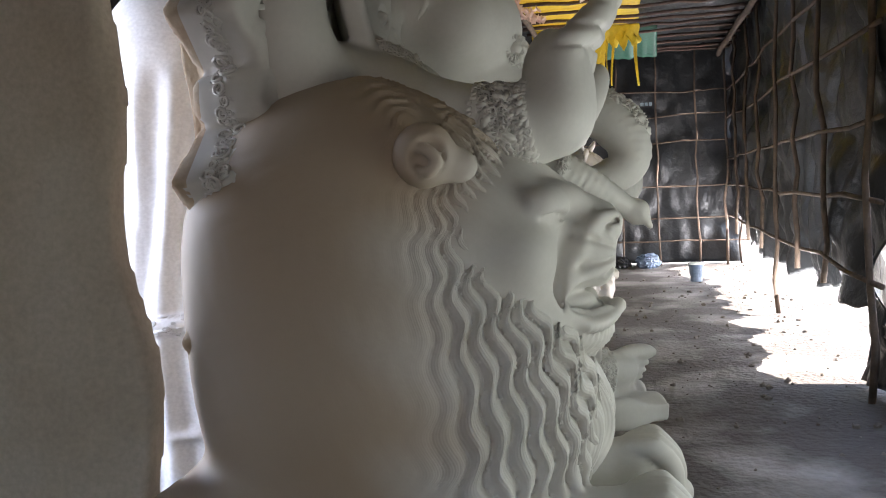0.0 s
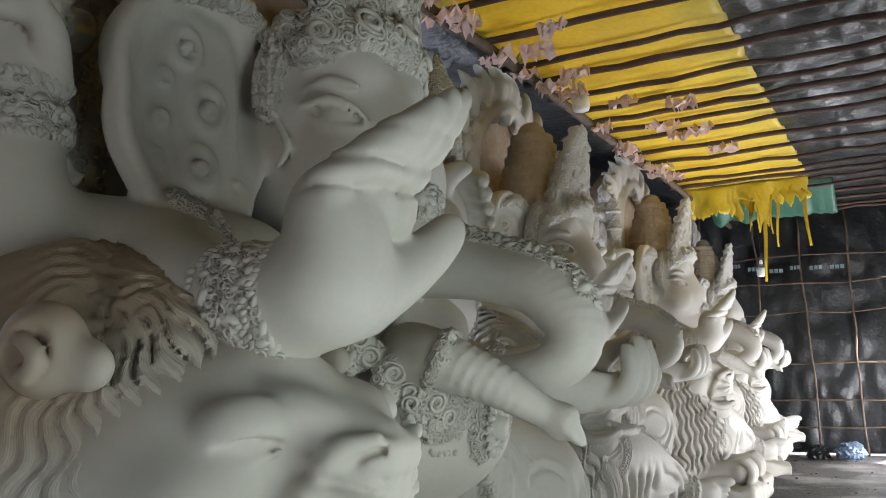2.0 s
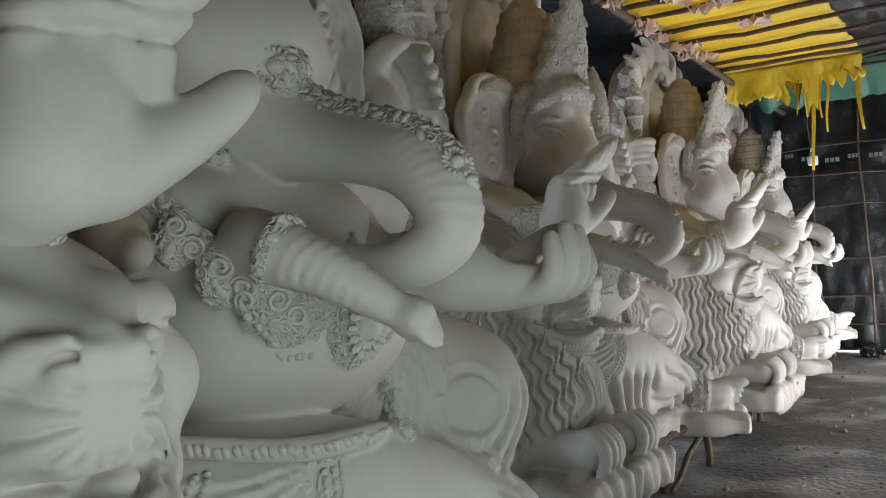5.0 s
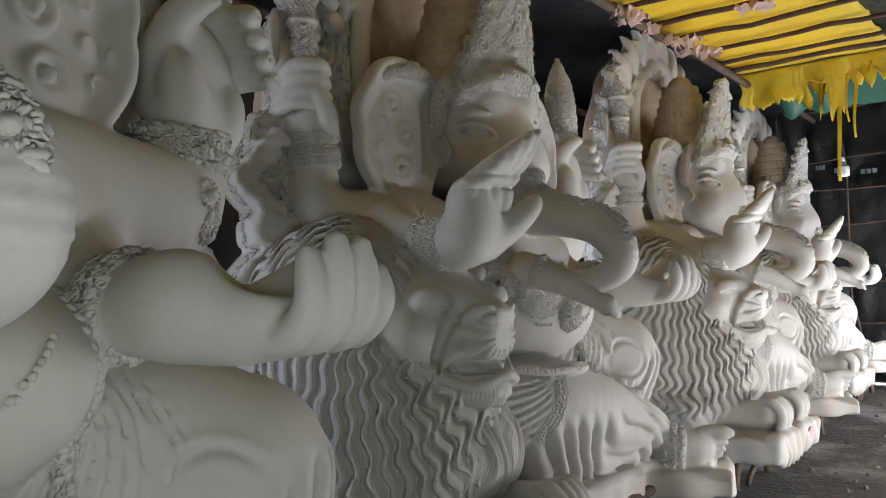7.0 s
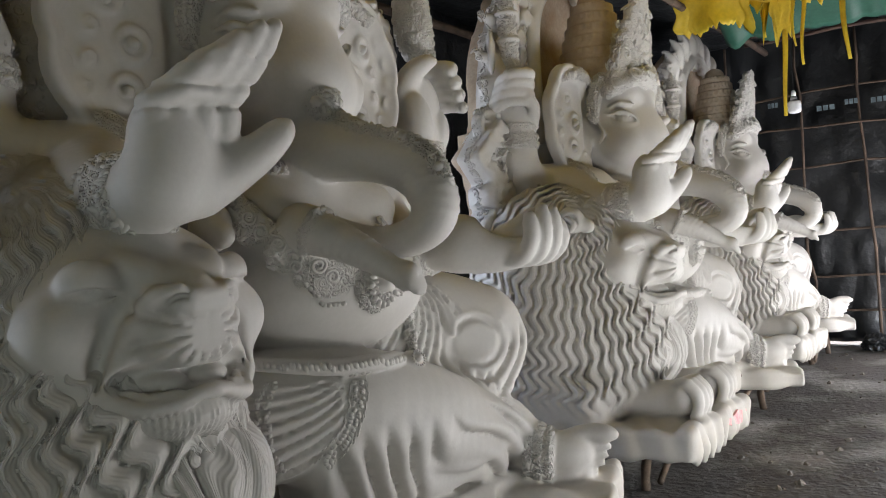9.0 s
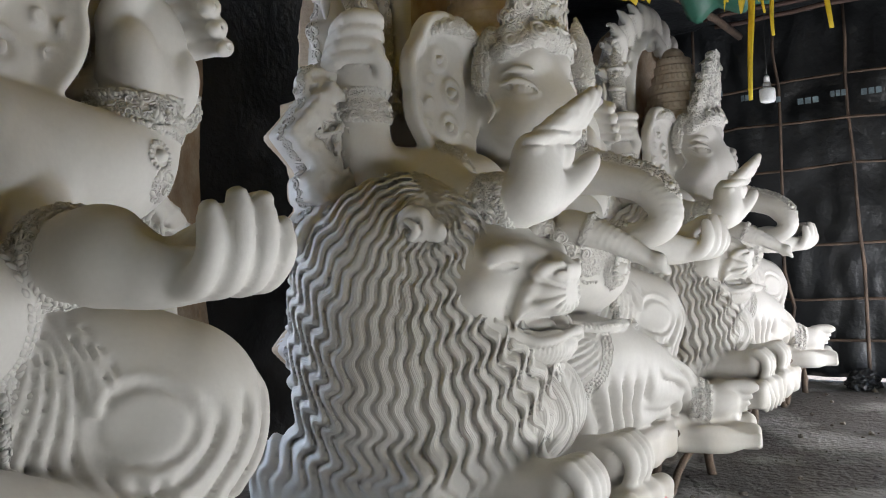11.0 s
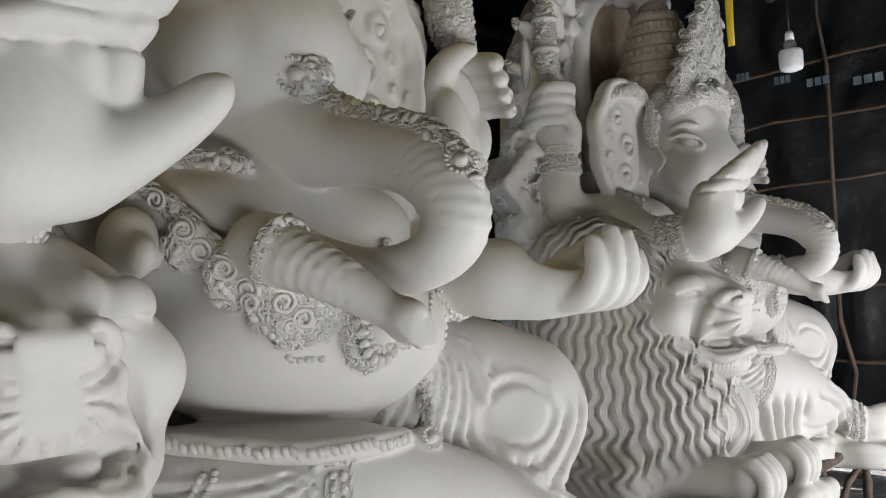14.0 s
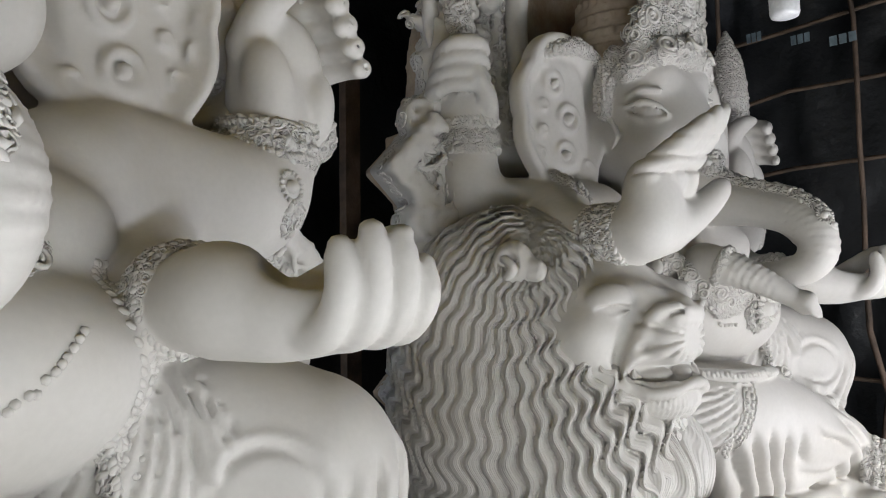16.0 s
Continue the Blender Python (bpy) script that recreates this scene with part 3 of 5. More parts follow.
        c.ball((0.045, y0 + s * 0.275, 2.168), (0.018, 0.014, 0.018), k=0.003)
        c.ball((0.02, y0 + s * 0.24, 2.02), (0.12, 0.075, 0.11), k=0.06)

        # ears: a broad dished leaf with a rolled, lobed rim, curls along it and rings on its face
        def ear(x, y, z, s=s):
            a, b = (y - y0) * s - 0.56, z - 2.165
            t, r = np.arctan2(b, a), np.sqrt(a * a + b * b)
            lim = 1 / np.sqrt((np.cos(t) / 0.285) ** 2 + (np.sin(t) / 0.350) ** 2) + 0.022 * np.abs(np.sin(3.5 * t + 0.4)) * smooth01((a + 0.15) / 0.1) + 0.03 * np.exp(-((t + 1.15) / 0.25) ** 2)
            e = r - lim
            xs = -0.205 - 0.10 * a + 0.030 * smooth01((r - 0.15) / 0.14) - 0.020 * np.exp(-((e + 0.10) / 0.035) ** 2) - 0.05 * smooth01((-a - 0.12) / 0.1)
            thick = 0.026 + 0.016 * np.exp(-((e + 0.022) / 0.02) ** 2)
            return np.maximum(e * 0.8, np.abs(x - xs) - thick)
        c.put(ear, (-0.42, y0 + min(s * 0.20, s * 0.95), 1.70), (-0.06, y0 + max(s * 0.20, s * 0.95), 2.60), 0.02)
        for yy, zz, q in ((0.575, 1.985, 0.052), (0.545, 2.150, 0.056), (0.625, 2.300, 0.046), (0.515, 1.845, 0.040)):
            c.ring((-0.175 - 0.10 * (yy - 0.56), y0 + s * yy, zz), (1, s * 0.15, 0), q, 0.016, k=0.012)
            c.ball((-0.165 - 0.10 * (yy - 0.56), y0 + s * yy, zz), (0.022, q * 0.42, q * 0.42), k=0.005)
        for yy, zz, q in ((0.725, 1.985, 0.026), (0.785, 2.07, 0.024), (0.815, 2.16, 0.026), (0.795, 2.26, 0.024), (0.745, 2.35, 0.028), (0.690, 2.20, 0.022), (0.700, 2.09, 0.020), (0.655, 1.89, 0.024), (0.675, 2.40, 0.020), (0.44, 1.94, 0.026)):
            c.ring((-0.172 - 0.10 * (yy - 0.56), y0 + s * yy, zz), (1, s * 0.15, 0), q, 0.008, k=0.012)
            c.ball((-0.178 - 0.10 * (yy - 0.56), y0 + s * yy, zz), q * 0.42, k=0.008)
        c.tube([(-0.15, y0 + s * 0.35, 2.43, 0.03), (-0.14, y0 + s * 0.50, 2.475, 0.035), (-0.16, y0 + s * 0.66, 2.435, 0.025)], 0.015, rich=True)
        # beaded tassels of the crown behind the cheek
        c.tube([(-0.08, y0 + s * 0.31, 2.44, 0.045), (-0.12, y0 + s * 0.34, 2.30, 0.042), (-0.13, y0 + s * 0.35, 2.18, 0.030)], 0.01, rich=True)
        c.tube([(-0.10, y0 + s * 0.34, 2.16, 0.012), (-0.07, y0 + s * 0.33, 2.08, 0.014), (-0.10, y0 + s * 0.34, 2.02, 0.008)], 0.008, 4)
        c.tube([(-0.20, y0 + s * 0.46, 1.70, 0.03), (-0.12, y0 + s * 0.34, 1.72, 0.03), (-0.04, y0 + s * 0.26, 1.72, 0.03)], 0.012, rich=True)
    # trunk
    c.tube([(-0.08, 0.03, 1.96, 0.235), (0.06, 0.04, 1.83, 0.165), (0.22, 0.05, 1.755, 0.108), (0.38, 0.06, 1.715, 0.088), (0.53, 0.06, 1.662, 0.086), (0.625, 0.06, 1.57, 0.086), (0.63, 0.05, 1.482, 0.078), (0.55, 0.03, 1.424, 0.066),
            (0.42, 0.00, 1.415, 0.056), (0.30, -0.05, 1.450, 0.056), (0.235, -0.13, 1.485, 0.074), (0.270, -0.215, 1.482, 0.084), (0.36, -0.245, 1.462, 0.078), (0.46, -0.215, 1.418, 0.062), (0.55, -0.175, 1.362, 0.050), (0.620, -0.145, 1.314, 0.041), (0.650, -0.135, 1.298, 0.050)], 0.012, 5)
    c.ball((0.668, -0.130, 1.290), (0.018, 0.056, 0.068), (0, -32, 0), k=0.010)
    c.ball((0.690, -0.118, 1.302), (0.006, 0.010, 0.012), (0, -32, 0), k=0.004, cut=True)
    c.relief(folds(lambda x, y, z: 46 * np.arctan2(z - 1.54, x - 0.42) + 2.0 * np.sin(14 * y), 0.0030,
                   lambda x, y, z: smooth01((x - 0.48) / 0.06) * smooth01((1.78 - z) / 0.08) * smooth01((z - 1.44) / 0.05)), (0.45, -0.07, 1.25), (0.85, 0.35, 1.80))
    c.relief(folds(lambda x, y, z: 230 * (0.86 * x - 0.5 * z), 0.0040,
                   lambda x, y, z: smooth01((x - 0.38) / 0.04) * smooth01((0.60 - x) / 0.05) * smooth01((-0.09 - y) / 0.03) * smooth01((z - 1.30) / 0.03)), (0.34, -0.36, 1.25), (0.66, -0.06, 1.56))
    c.tube([(0.10, 0.03, 1.98, 0.034), (0.24, 0.04, 1.865, 0.036), (0.38, 0.055, 1.800, 0.036), (0.52, 0.06, 1.755, 0.036), (0.635, 0.06, 1.680, 0.034), (0.690, 0.06, 1.61, 0.022)], 0.012, rich=True)
    c.ball((0.205, 0.005, 1.915), (0.050, 0.062, 0.075), (0, 35, 0), k=0.012, rich=True)
    c.ring((0.37, -0.245, 1.462), (0.85, 0.2, -0.4), 0.076, 0.012, k=0.008, rich=True)
    # jewellery: a collar of tendrils from each shoulder to the breast, a sash and knob, bands on the robe
    c.tube([(0.04, -0.44, 1.68, 0.020), (0.15, -0.37, 1.58, 0.022), (0.21, -0.31, 1.48, 0.026), (0.28, -0.20, 1.39, 0.026), (0.32, -0.05, 1.35, 0.026), (0.29, 0.12, 1.38, 0.026), (0.18, 0.27, 1.50, 0.022), (0.06, 0.36, 1.62, 0.020)], 0.012, rich=True)
    for p, w, h in (((0.175, -0.355, 1.49), 0.055, 0.065), ((0.245, -0.285, 1.41), 0.065, 0.075), ((0.300, -0.205, 1.345), 0.070, 0.080), ((0.335, -0.06, 1.335), 0.080, 0.060)):
        c.ball(p, (0.026, w, h), (0, 22, -28), k=0.030, rich=True)
    c.ball((0.325, -0.12, 1.315), (0.030, 0.120, 0.085), (0, 14, -14), k=0.015, rich=True)
    c.ball((0.360, 0.04, 1.270), (0.036, 0.105, 0.100), (0, 8, 6), k=0.015, rich=True)
    c.tube([(0.04, -0.46, 1.06, 0.024), (0.22, -0.34, 1.035, 0.027), (0.335, -0.18, 1.005, 0.030), (0.370, 0.00, 0.998, 0.030), (0.350, 0.14, 0.990, 0.028)], 0.010)
    c.ball((0.345, 0.215, 0.972), (0.040, 0.062, 0.034), (0, 10, -12), k=0.010)
    c.tube([(0.08, 0.41, 1.26, 0.016), (0.17, 0.40, 1.16, 0.018), (0.215, 0.385, 1.02, 0.018), (0.22, 0.38, 0.90, 0.014)], 0.008, rich=True)
    for p, a, big in (((0.285, -0.84, 1.575), (1, 0.10, 0.2), 0.112), ((0.24, -0.84, 1.578), (1, 0.1, 0.1), 0.118), ((0.190, 0.56, 1.397), (1, 0.1, -0.1), 0.106),
                      ((-0.355, -0.97, 2.08), (0, 0, 1), 0.105), ((-0.35, -0.97, 2.02), (0, 0, 1), 0.115), ((-0.265, 1.065, 1.865), (0.1, 0.15, 1), 0.132), ((-0.26, 1.06, 1.825), (0.1, 0.15, 1), 0.138), ((-0.20, -0.62, 1.69), (0.1, 1, 0.1), 0.197), ((0.49, 0.87, 0.475), (0.9, 0.45, -0.1), 0.096), ((0.455, 0.855, 0.485), (0.9, 0.45, -0.1), 0.104)):
        ax = Vector(a).normalized()
        for o in (-0.020, 0.020):
            c.ring(Vector(p) + ax * o, a, big + 0.004, 0.019, k=0.008, rich=True)
    c.tube([(-0.06, -0.52, 1.74, 0.03), (0.02, -0.30, 1.72, 0.04), (0.10, -0.16, 1.70, 0.04)], 0.02, rich=True)
    # foot on its side: the great toe on top, the others stacked under it
    c.tube([(0.34, 0.80, 0.60, 0.125), (0.44, 0.86, 0.50, 0.10), (0.56, 0.92, 0.475, 0.088), (0.60, 0.95, 0.475, 0.075)], 0.03)
    for i in range(5):
        z, q = (0.555, 0.503, 0.464, 0.428, 0.396)[i], (0.037, 0.026, 0.025, 0.023, 0.021)[i]
        far = (0.745, 0.715, 0.700, 0.685, 0.665)[i]
        c.tube([(0.54, 0.915, 0.5 * z + 0.24, q * 1.2), (0.63, 0.965, z, q), (far - 0.04, 1.00, z - 0.004, q * 1.1), (far, 1.015, z - 0.008, q * 0.65)], 0.008, 4)
    # crown: tiers with a tall pointed front plate
    def tiers(x, y, z):
        q = np.sqrt((x + 0.24) ** 2 + (y - 0.03) ** 2)
        step = (z - 2.40) / 0.085
        e = step - np.floor(step)
        r = 0.295 - 0.024 * np.floor(step) + 0.018 * np.where(e < 0.55, 1.0, 0.0) + 0.006 * np.sin(26 * np.arctan2(y - 0.03, x + 0.24)) * np.where(e < 0.55, 1.0, 0.0)
        return np.maximum((q - r) * 0.8, np.maximum(2.36 - z, z - 3.02))
    c.put(tiers, (-0.58, -0.31, 2.36), (0.10, 0.37, 3.03), 0.008)
    c.ball((-0.24, 0.03, 3.03), (0.10, 0.10, 0.09), k=0.02)
    c.tube([(-0.02, -0.29, 2.36, 0.05), (0.07, -0.14, 2.44, 0.055), (0.10, 0.03, 2.47, 0.06), (0.07, 0.20, 2.44, 0.055), (-0.02, 0.35, 2.36, 0.05)], 0.015, rich=True)

    def plate(x, y, z):
        t = np.clip((z - 2.38) / 0.66, 0, 1)
        half = 0.33 * (1 - t) ** 0.52 + 0.012 + 0.012 * np.sin(70 * z)
        d = np.maximum(np.abs(y - 0.03) - half, np.maximum(2.36 - z, z - 3.02))
        face = np.abs(x - (0.07 - 0.75 * (y - 0.03) ** 2 + 0.05 * t)) - 0.028
        return np.maximum(d * 0.8, face)
    c.put(plate, (-0.10, -0.38, 2.34), (0.18, 0.44, 3.06), 0.012, rich=True)
    # ground slab of the figure
    c.box((0.0, 0.20, 0.34), (0.44, 1.02, 0.09), round_=0.04, k=0.03)
    c.box((0.36, 0.90, 0.305), (0.40, 0.28, 0.065), rot=(0, 2, 25), round_=0.03, k=0.04)
    c.relief(lambda x, y, z: (0.02 * np.sin(9 * x + 13 * y) * np.sin(17 * y - 8 * x) + 0.008 * np.sin(33 * x - 21 * y + 8 * z)) * smooth01((0.42 - z) / 0.04), (-0.6, -1.0, 0.22), (0.95, 1.3, 0.45))
    v, f = c.skin()
    mask = rich_mask(c, v, 0.004)
    large = mask & (((v[:, 2] > 2.40) & (v[:, 0] > -0.06) & (np.abs(v[:, 1] - 0.03) < 0.40)) | ((v[:, 2] > 1.12) & (v[:, 2] < 1.62) & (v[:, 0] > 0.12) & (v[:, 0] < 0.40) & (np.abs(v[:, 1] - 0.04) < 0.42)))
    n = normals(v, f)
    plate_zone = large & (v[:, 2] > 2.3)
    v2, f2 = ornament(v, f, mask & ~large, 0.034, 0.0150, 5)

    def more(vn, fn):
        nonlocal v2, f2
        f2 = np.vstack([f2, fn + len(v2)])
        v2 = np.vstack([v2, vn])
    for zone, gap, size, seed, shapes in ((plate_zone, 0.056, 0.030, 8, BIG), (plate_zone, 0.030, 0.0085, 11, (SHAPES[1], SHAPES[1])), (large & ~plate_zone, 0.034, 0.0150, 15, BIG), (large & ~plate_zone, 0.023, 0.0065, 17, (SHAPES[1], SHAPES[1]))):
        vn, fn = ornament(v, f, zone, gap, size, seed, shapes=shapes)
        more(vn[len(v):], fn[len(f):] - len(v))
    # pressed flowers: breast, trunk, cheek bands; large tendrils of the collar
    more(*motif(v, n, [((0.40, 0.04, 1.265), 0.088, 0), ((0.40, 0.04, 1.265), 0.058, 0.2), ((0.41, 0.04, 1.265), 0.030, 0), ((0.225, -0.055, 1.935), 0.052, 0), ((0.23, -0.055, 1.935), 0.030, 0.3), ((0.70, 0.02, 1.66), 0.040, 0), ((0.385, 0.215, 0.975), 0.034, 0),
                       ((-0.06, 0.25, 2.50), 0.05, 0), ((0.10, 0.03, 2.60), 0.06, 0), ((0.09, -0.12, 2.52), 0.045, 0), ((0.41, -0.30, 1.48), 0.030, 0), ((-0.10, 1.02, 1.70), 0.050, 0)], FLOWER))
    more(*motif(v, n, [((0.20, -0.38, 1.52), 0.030, 0.4), ((0.22, -0.35, 1.47), 0.034, 2.4), ((0.26, -0.31, 1.43), 0.034, 0.9), ((0.29, -0.26, 1.39), 0.036, 2.0), ((0.30, -0.29, 1.35), 0.028, 4.0), ((0.33, -0.21, 1.35), 0.034, 1.2), ((0.34, -0.16, 1.31), 0.032, 3.6), ((0.35, -0.10, 1.36), 0.030, 5.0), ((0.345, -0.20, 1.29), 0.026, 2.6), ((0.20, 0.25, 1.48), 0.034, 2.0), ((0.14, -0.42, 1.60), 0.030, 1.0),
                       ((0.10, 0.20, 2.46), 0.055, 0.5), ((0.12, 0.03, 2.48), 0.055, 2.0), ((0.10, -0.14, 2.46), 0.055, 4.0), ((0.02, -0.27, 2.40), 0.050, 1.0), ((0.06, -0.18, 2.60), 0.05, 3.0), ((0.10, 0.05, 2.72), 0.05, 0.3)], BIG[0]))
    # slanting pellets on the sash, wrist bands, robe bands and the beaded loop under the breast
    round_y = [2 * math.pi * i / 10 for i in range(11)]
    bands = [([(0.04, -0.48, 1.06), (0.24, -0.36, 1.035), (0.365, -0.18, 1.005), (0.402, 0.00, 0.998), (0.378, 0.15, 0.990)], 0.020, 0.017, 0.0072, 0.5),
             ([(0.375, -0.107, 0.965), (0.385, -0.137, 0.870), (0.355, -0.177, 0.765), (0.31, -0.232, 0.66)], 0.016, 0.011, 0.0065, 0.8),
             ([(0.375, -0.077, 0.965), (0.385, -0.107, 0.870), (0.355, -0.147, 0.765), (0.31, -0.202, 0.66)], 0.016, 0.011, 0.0065, -0.8),
             ([(0.375, -0.057, 0.965), (0.385, -0.087, 0.870), (0.355, -0.127, 0.765), (0.31, -0.182, 0.66)], 0.010, 0.004, 0.0085, 0.0),
             ([(0.375, -0.127, 0.965), (0.385, -0.157, 0.870), (0.355, -0.197, 0.765), (0.31, -0.252, 0.66)], 0.010, 0.004, 0.0085, 0.0),
             ([(0.185, -0.345, 0.970), (0.190, -0.385, 0.925), (0.200, -0.405, 0.850), (0.200, -0.390, 0.745), (0.185, -0.335, 0.670)], 0.015, 0.011, 0.0065, -0.8),
             ([(0.205, -0.320, 0.970), (0.210, -0.360, 0.925), (0.220, -0.380, 0.850), (0.220, -0.365, 0.745), (0.205, -0.310, 0.670)], 0.015, 0.011, 0.0065, 0.8),
             ([(0.10, 0.41, 1.27), (0.19, 0.40, 1.16), (0.235, 0.385, 1.02), (0.24, 0.38, 0.90)], 0.017, 0.012, 0.0055, 0.8),
             ([(0.24, -0.31, 1.40), (0.29, -0.30, 1.31), (0.33, -0.26, 1.22), (0.36, -0.18, 1.195), (0.375, -0.11, 1.20)], 0.019, 0.010, 0.0075, 0.0),
             ([(0.38, 0.14, 1.22), (0.36, 0.20, 1.25), (0.31, 0.30, 1.34)], 0.019, 0.010, 0.0075, 0.0),
             ([(0.02, 0.34, 1.50), (0.10, 0.39, 1.38), (0.16, 0.43, 1.26), (0.16, 0.45, 1.14), (0.14, 0.46, 1.04)], 0.018, 0.016, 0.0065, 0.6),
             ([(0.05, 0.33, 1.50), (0.14, 0.37, 1.38), (0.20, 0.40, 1.26), (0.20, 0.42, 1.14), (0.18, 0.43, 1.04)], 0.018, 0.016, 0.0065, -0.6)]
    for cx, r in ((0.325, 0.118), (0.345, 0.116), (0.205, 0.122)):
        bands.append(([(cx - 0.10 * 0.1 + 0.02 * math.cos(a), -0.84 + r * math.cos(a), 1.575 + r * math.sin(a)) for a in round_y], 0.015, 0.011, 0.005, 0.6))
    for cx, r in ((0.225, 0.112), (0.155, 0.122)):
        bands.append(([(cx, 0.56 + r * math.cos(a), 1.397 + r * math.sin(a)) for a in round_y], 0.015, 0.011, 0.005, 0.6))
    for cz, r in ((1.985, 0.125), (2.115, 0.115)):
        bands.append(([(-0.352 + r * math.cos(a), -0.97 + r * math.sin(a), cz) for a in round_y], 0.015, 0.012, 0.005, 0.6))
    for cz, r in ((1.795, 0.155), (1.895, 0.140)):
        bands.append(([(-0.262 + r * math.cos(a), 1.062 + r * math.sin(a), cz) for a in round_y], 0.015, 0.012, 0.005, 0.6))
    for s in (-1, 1):
        for k in range(4):
            bands.append(([(-0.065 - 0.022 * k, 0.03 + s * (0.335 + 0.006 * k), 2.42), (-0.085 - 0.022 * k, 0.03 + s * (0.36 + 0.004 * k), 2.30), (-0.095 - 0.018 * k, 0.03 + s * 0.362, 2.20)], 0.0165, 0.0085, 0.0080, 0.0))
    more(*strung(v, n, bands))
    vv, ff = v2, f2
    rich = np.zeros(len(vv))
    rich[:len(v)] = mask
    p = vv[ff[:, 0]]
    raw = (p[:, 2] > 2.42) & (p[:, 0] < -0.06) & (np.abs(p[:, 1] - 0.03) < 0.33) & (p[:, 0] > -0.56)
    return vv, ff, rich, raw


# ---- the lion beside it, same frame: first its face, then mane, paws and slab ----
def lion_face():
    c = Clay((-0.06, -1.42, 0.42), (0.72, -0.26, 1.74), 0.0080)
    y0 = -0.84
    c.ball((0.11, y0, 1.22), (0.36, 0.41, 0.33), k=0.02)
    c.ball((0.22, y0, 1.07), (0.30, 0.345, 0.175), k=0.05)
    c.tube([(0.26, y0, 1.43, 0.095), (0.40, y0, 1.352, 0.074), (0.52, y0, 1.305, 0.058)], 0.05)
    # jaw cut off level above the beard
    c.box((0.30, y0, 0.845), (0.40, 0.45, 0.095), round_=0.02, k=0.015, cut=True)
    # muzzle: a deep block with a nearly upright front
    c.box((0.385, y0, 1.218), (0.180, 0.142, 0.112), (0, 3, 0), 0.095, 0.05)
    for s in (-1, 1):
        # cheek, the furrow beside the muzzle and the ridge that bounds it
        c.ball((0.315, y0 + s * 0.285, 1.225), (0.085, 0.085, 0.085), k=0.07)
        c.tube([(0.545, y0 + s * 0.085, 1.350, 0.010), (0.492, y0 + s * 0.135, 1.330, 0.018), (0.438, y0 + s * 0.185, 1.255, 0.022), (0.405, y0 + s * 0.215, 1.16, 0.022), (0.405, y0 + s * 0.225, 1.08, 0.014)], 0.035, cut=True)
        c.tube([(0.560, y0 + s * 0.075, 1.325, 0.016), (0.508, y0 + s * 0.122, 1.305, 0.022), (0.462, y0 + s * 0.150, 1.235, 0.022), (0.438, y0 + s * 0.168, 1.165, 0.020), (0.425, y0 + s * 0.190, 1.105, 0.016)], 0.03)
        # inner brow, heavy lid, eyeball under it, slit and lower lid
        c.ball((0.430, y0 + s * 0.100, 1.375), (0.080, 0.050, 0.040), (0, 25, -s * 38), k=0.05)
        m, eye = turn(0, 0, -s * 57), np.array((0.384, y0 + s * 0.214, 1.356))

        def lid(x, y, z, m=m, eye=eye):
            p = (x - eye[0], y - eye[1], z - eye[2])
            q = [m[0, i] * p[0] + m[1, i] * p[1] + m[2, i] * p[2] for i in range(3)]
            k0 = np.sqrt((q[0] / 0.082) ** 2 + (q[1] / 0.054) ** 2 + (q[2] / 0.060) ** 2)
            return np.maximum((k0 - 1) * 0.055, 1.330 + 0.012 * np.cos(q[0] / 0.045) - z)
        c.put(lid, (0.25, eye[1] - 0.11, 1.29), (0.48, eye[1] + 0.11, 1.44), 0.018)
        c.ball((0.360, y0 + s * 0.214, 1.322), (0.076, 0.042, 0.034), (0, 0, -s * 53), k=0.004)
        c.ball((0.285, y0 + s * 0.205, 1.245), (0.08, 0.075, 0.066), (0, 0, -s * 50), k=0.06)
        c.tube([(0.312, y0 + s * 0.318, 1.322, 0.004), (0.358, y0 + s * 0.280, 1.302, 0.008), (0.395, y0 + s * 0.230, 1.297, 0.009), (0.432, y0 + s * 0.172, 1.314, 0.005)], 0.008, 5)
        c.tube([(0.265, y0 + s * 0.318, 1.405, 0.004), (0.330, y0 + s * 0.262, 1.422, 0.006), (0.405, y0 + s * 0.182, 1.414, 0.005)], 0.014, 5, cut=True)
        # ear: a round cupped lobe with a curl in it
        c.ball((0.098, y0 + s * 0.385, 1.500), (0.080, 0.068, 0.084), (0, 10, 0), k=0.012)
        c.ball((0.122, y0 + s * 0.445, 1.490), (0.050, 0.036, 0.056), (0, 20, 0), k=0.008, cut=True)
        c.tube([(0.080, y0 + s * 0.422, 1.518, 0.013), (0.112, y0 + s * 0.436, 1.514, 0.015), (0.138, y0 + s * 0.432, 1.484, 0.017), (0.116, y0 + s * 0.436, 1.454, 0.015), (0.092, y0 + s * 0.428, 1.468, 0.010)], 0.006, 4)
        c.ball((0.180, y0 + s * 0.365, 1.470), (0.050, 0.034, 0.044), k=0.03)
    # nose: a squared pad with curled nostrils
    c.box((0.532, y0, 1.296), (0.054, 0.066, 0.036), (0, 10, 0), 0.022, 0.012)
    for s in (-1, 1):
        c.ball((0.540, y0 + s * 0.066, 1.288), (0.036, 0.030, 0.033), k=0.012)
        c.tube([(0.574, y0 + s * 0.040, 1.300, 0.005), (0.562, y0 + s * 0.076, 1.306, 0.009), (0.540, y0 + s * 0.096, 1.292, 0.006)], 0.006, 4, cut=True)
    c.tube([(0.576, y0, 1.255, 0.004), (0.572, y0, 1.20, 0.006), (0.566, y0, 1.13, 0.006)], 0.008, cut=True)

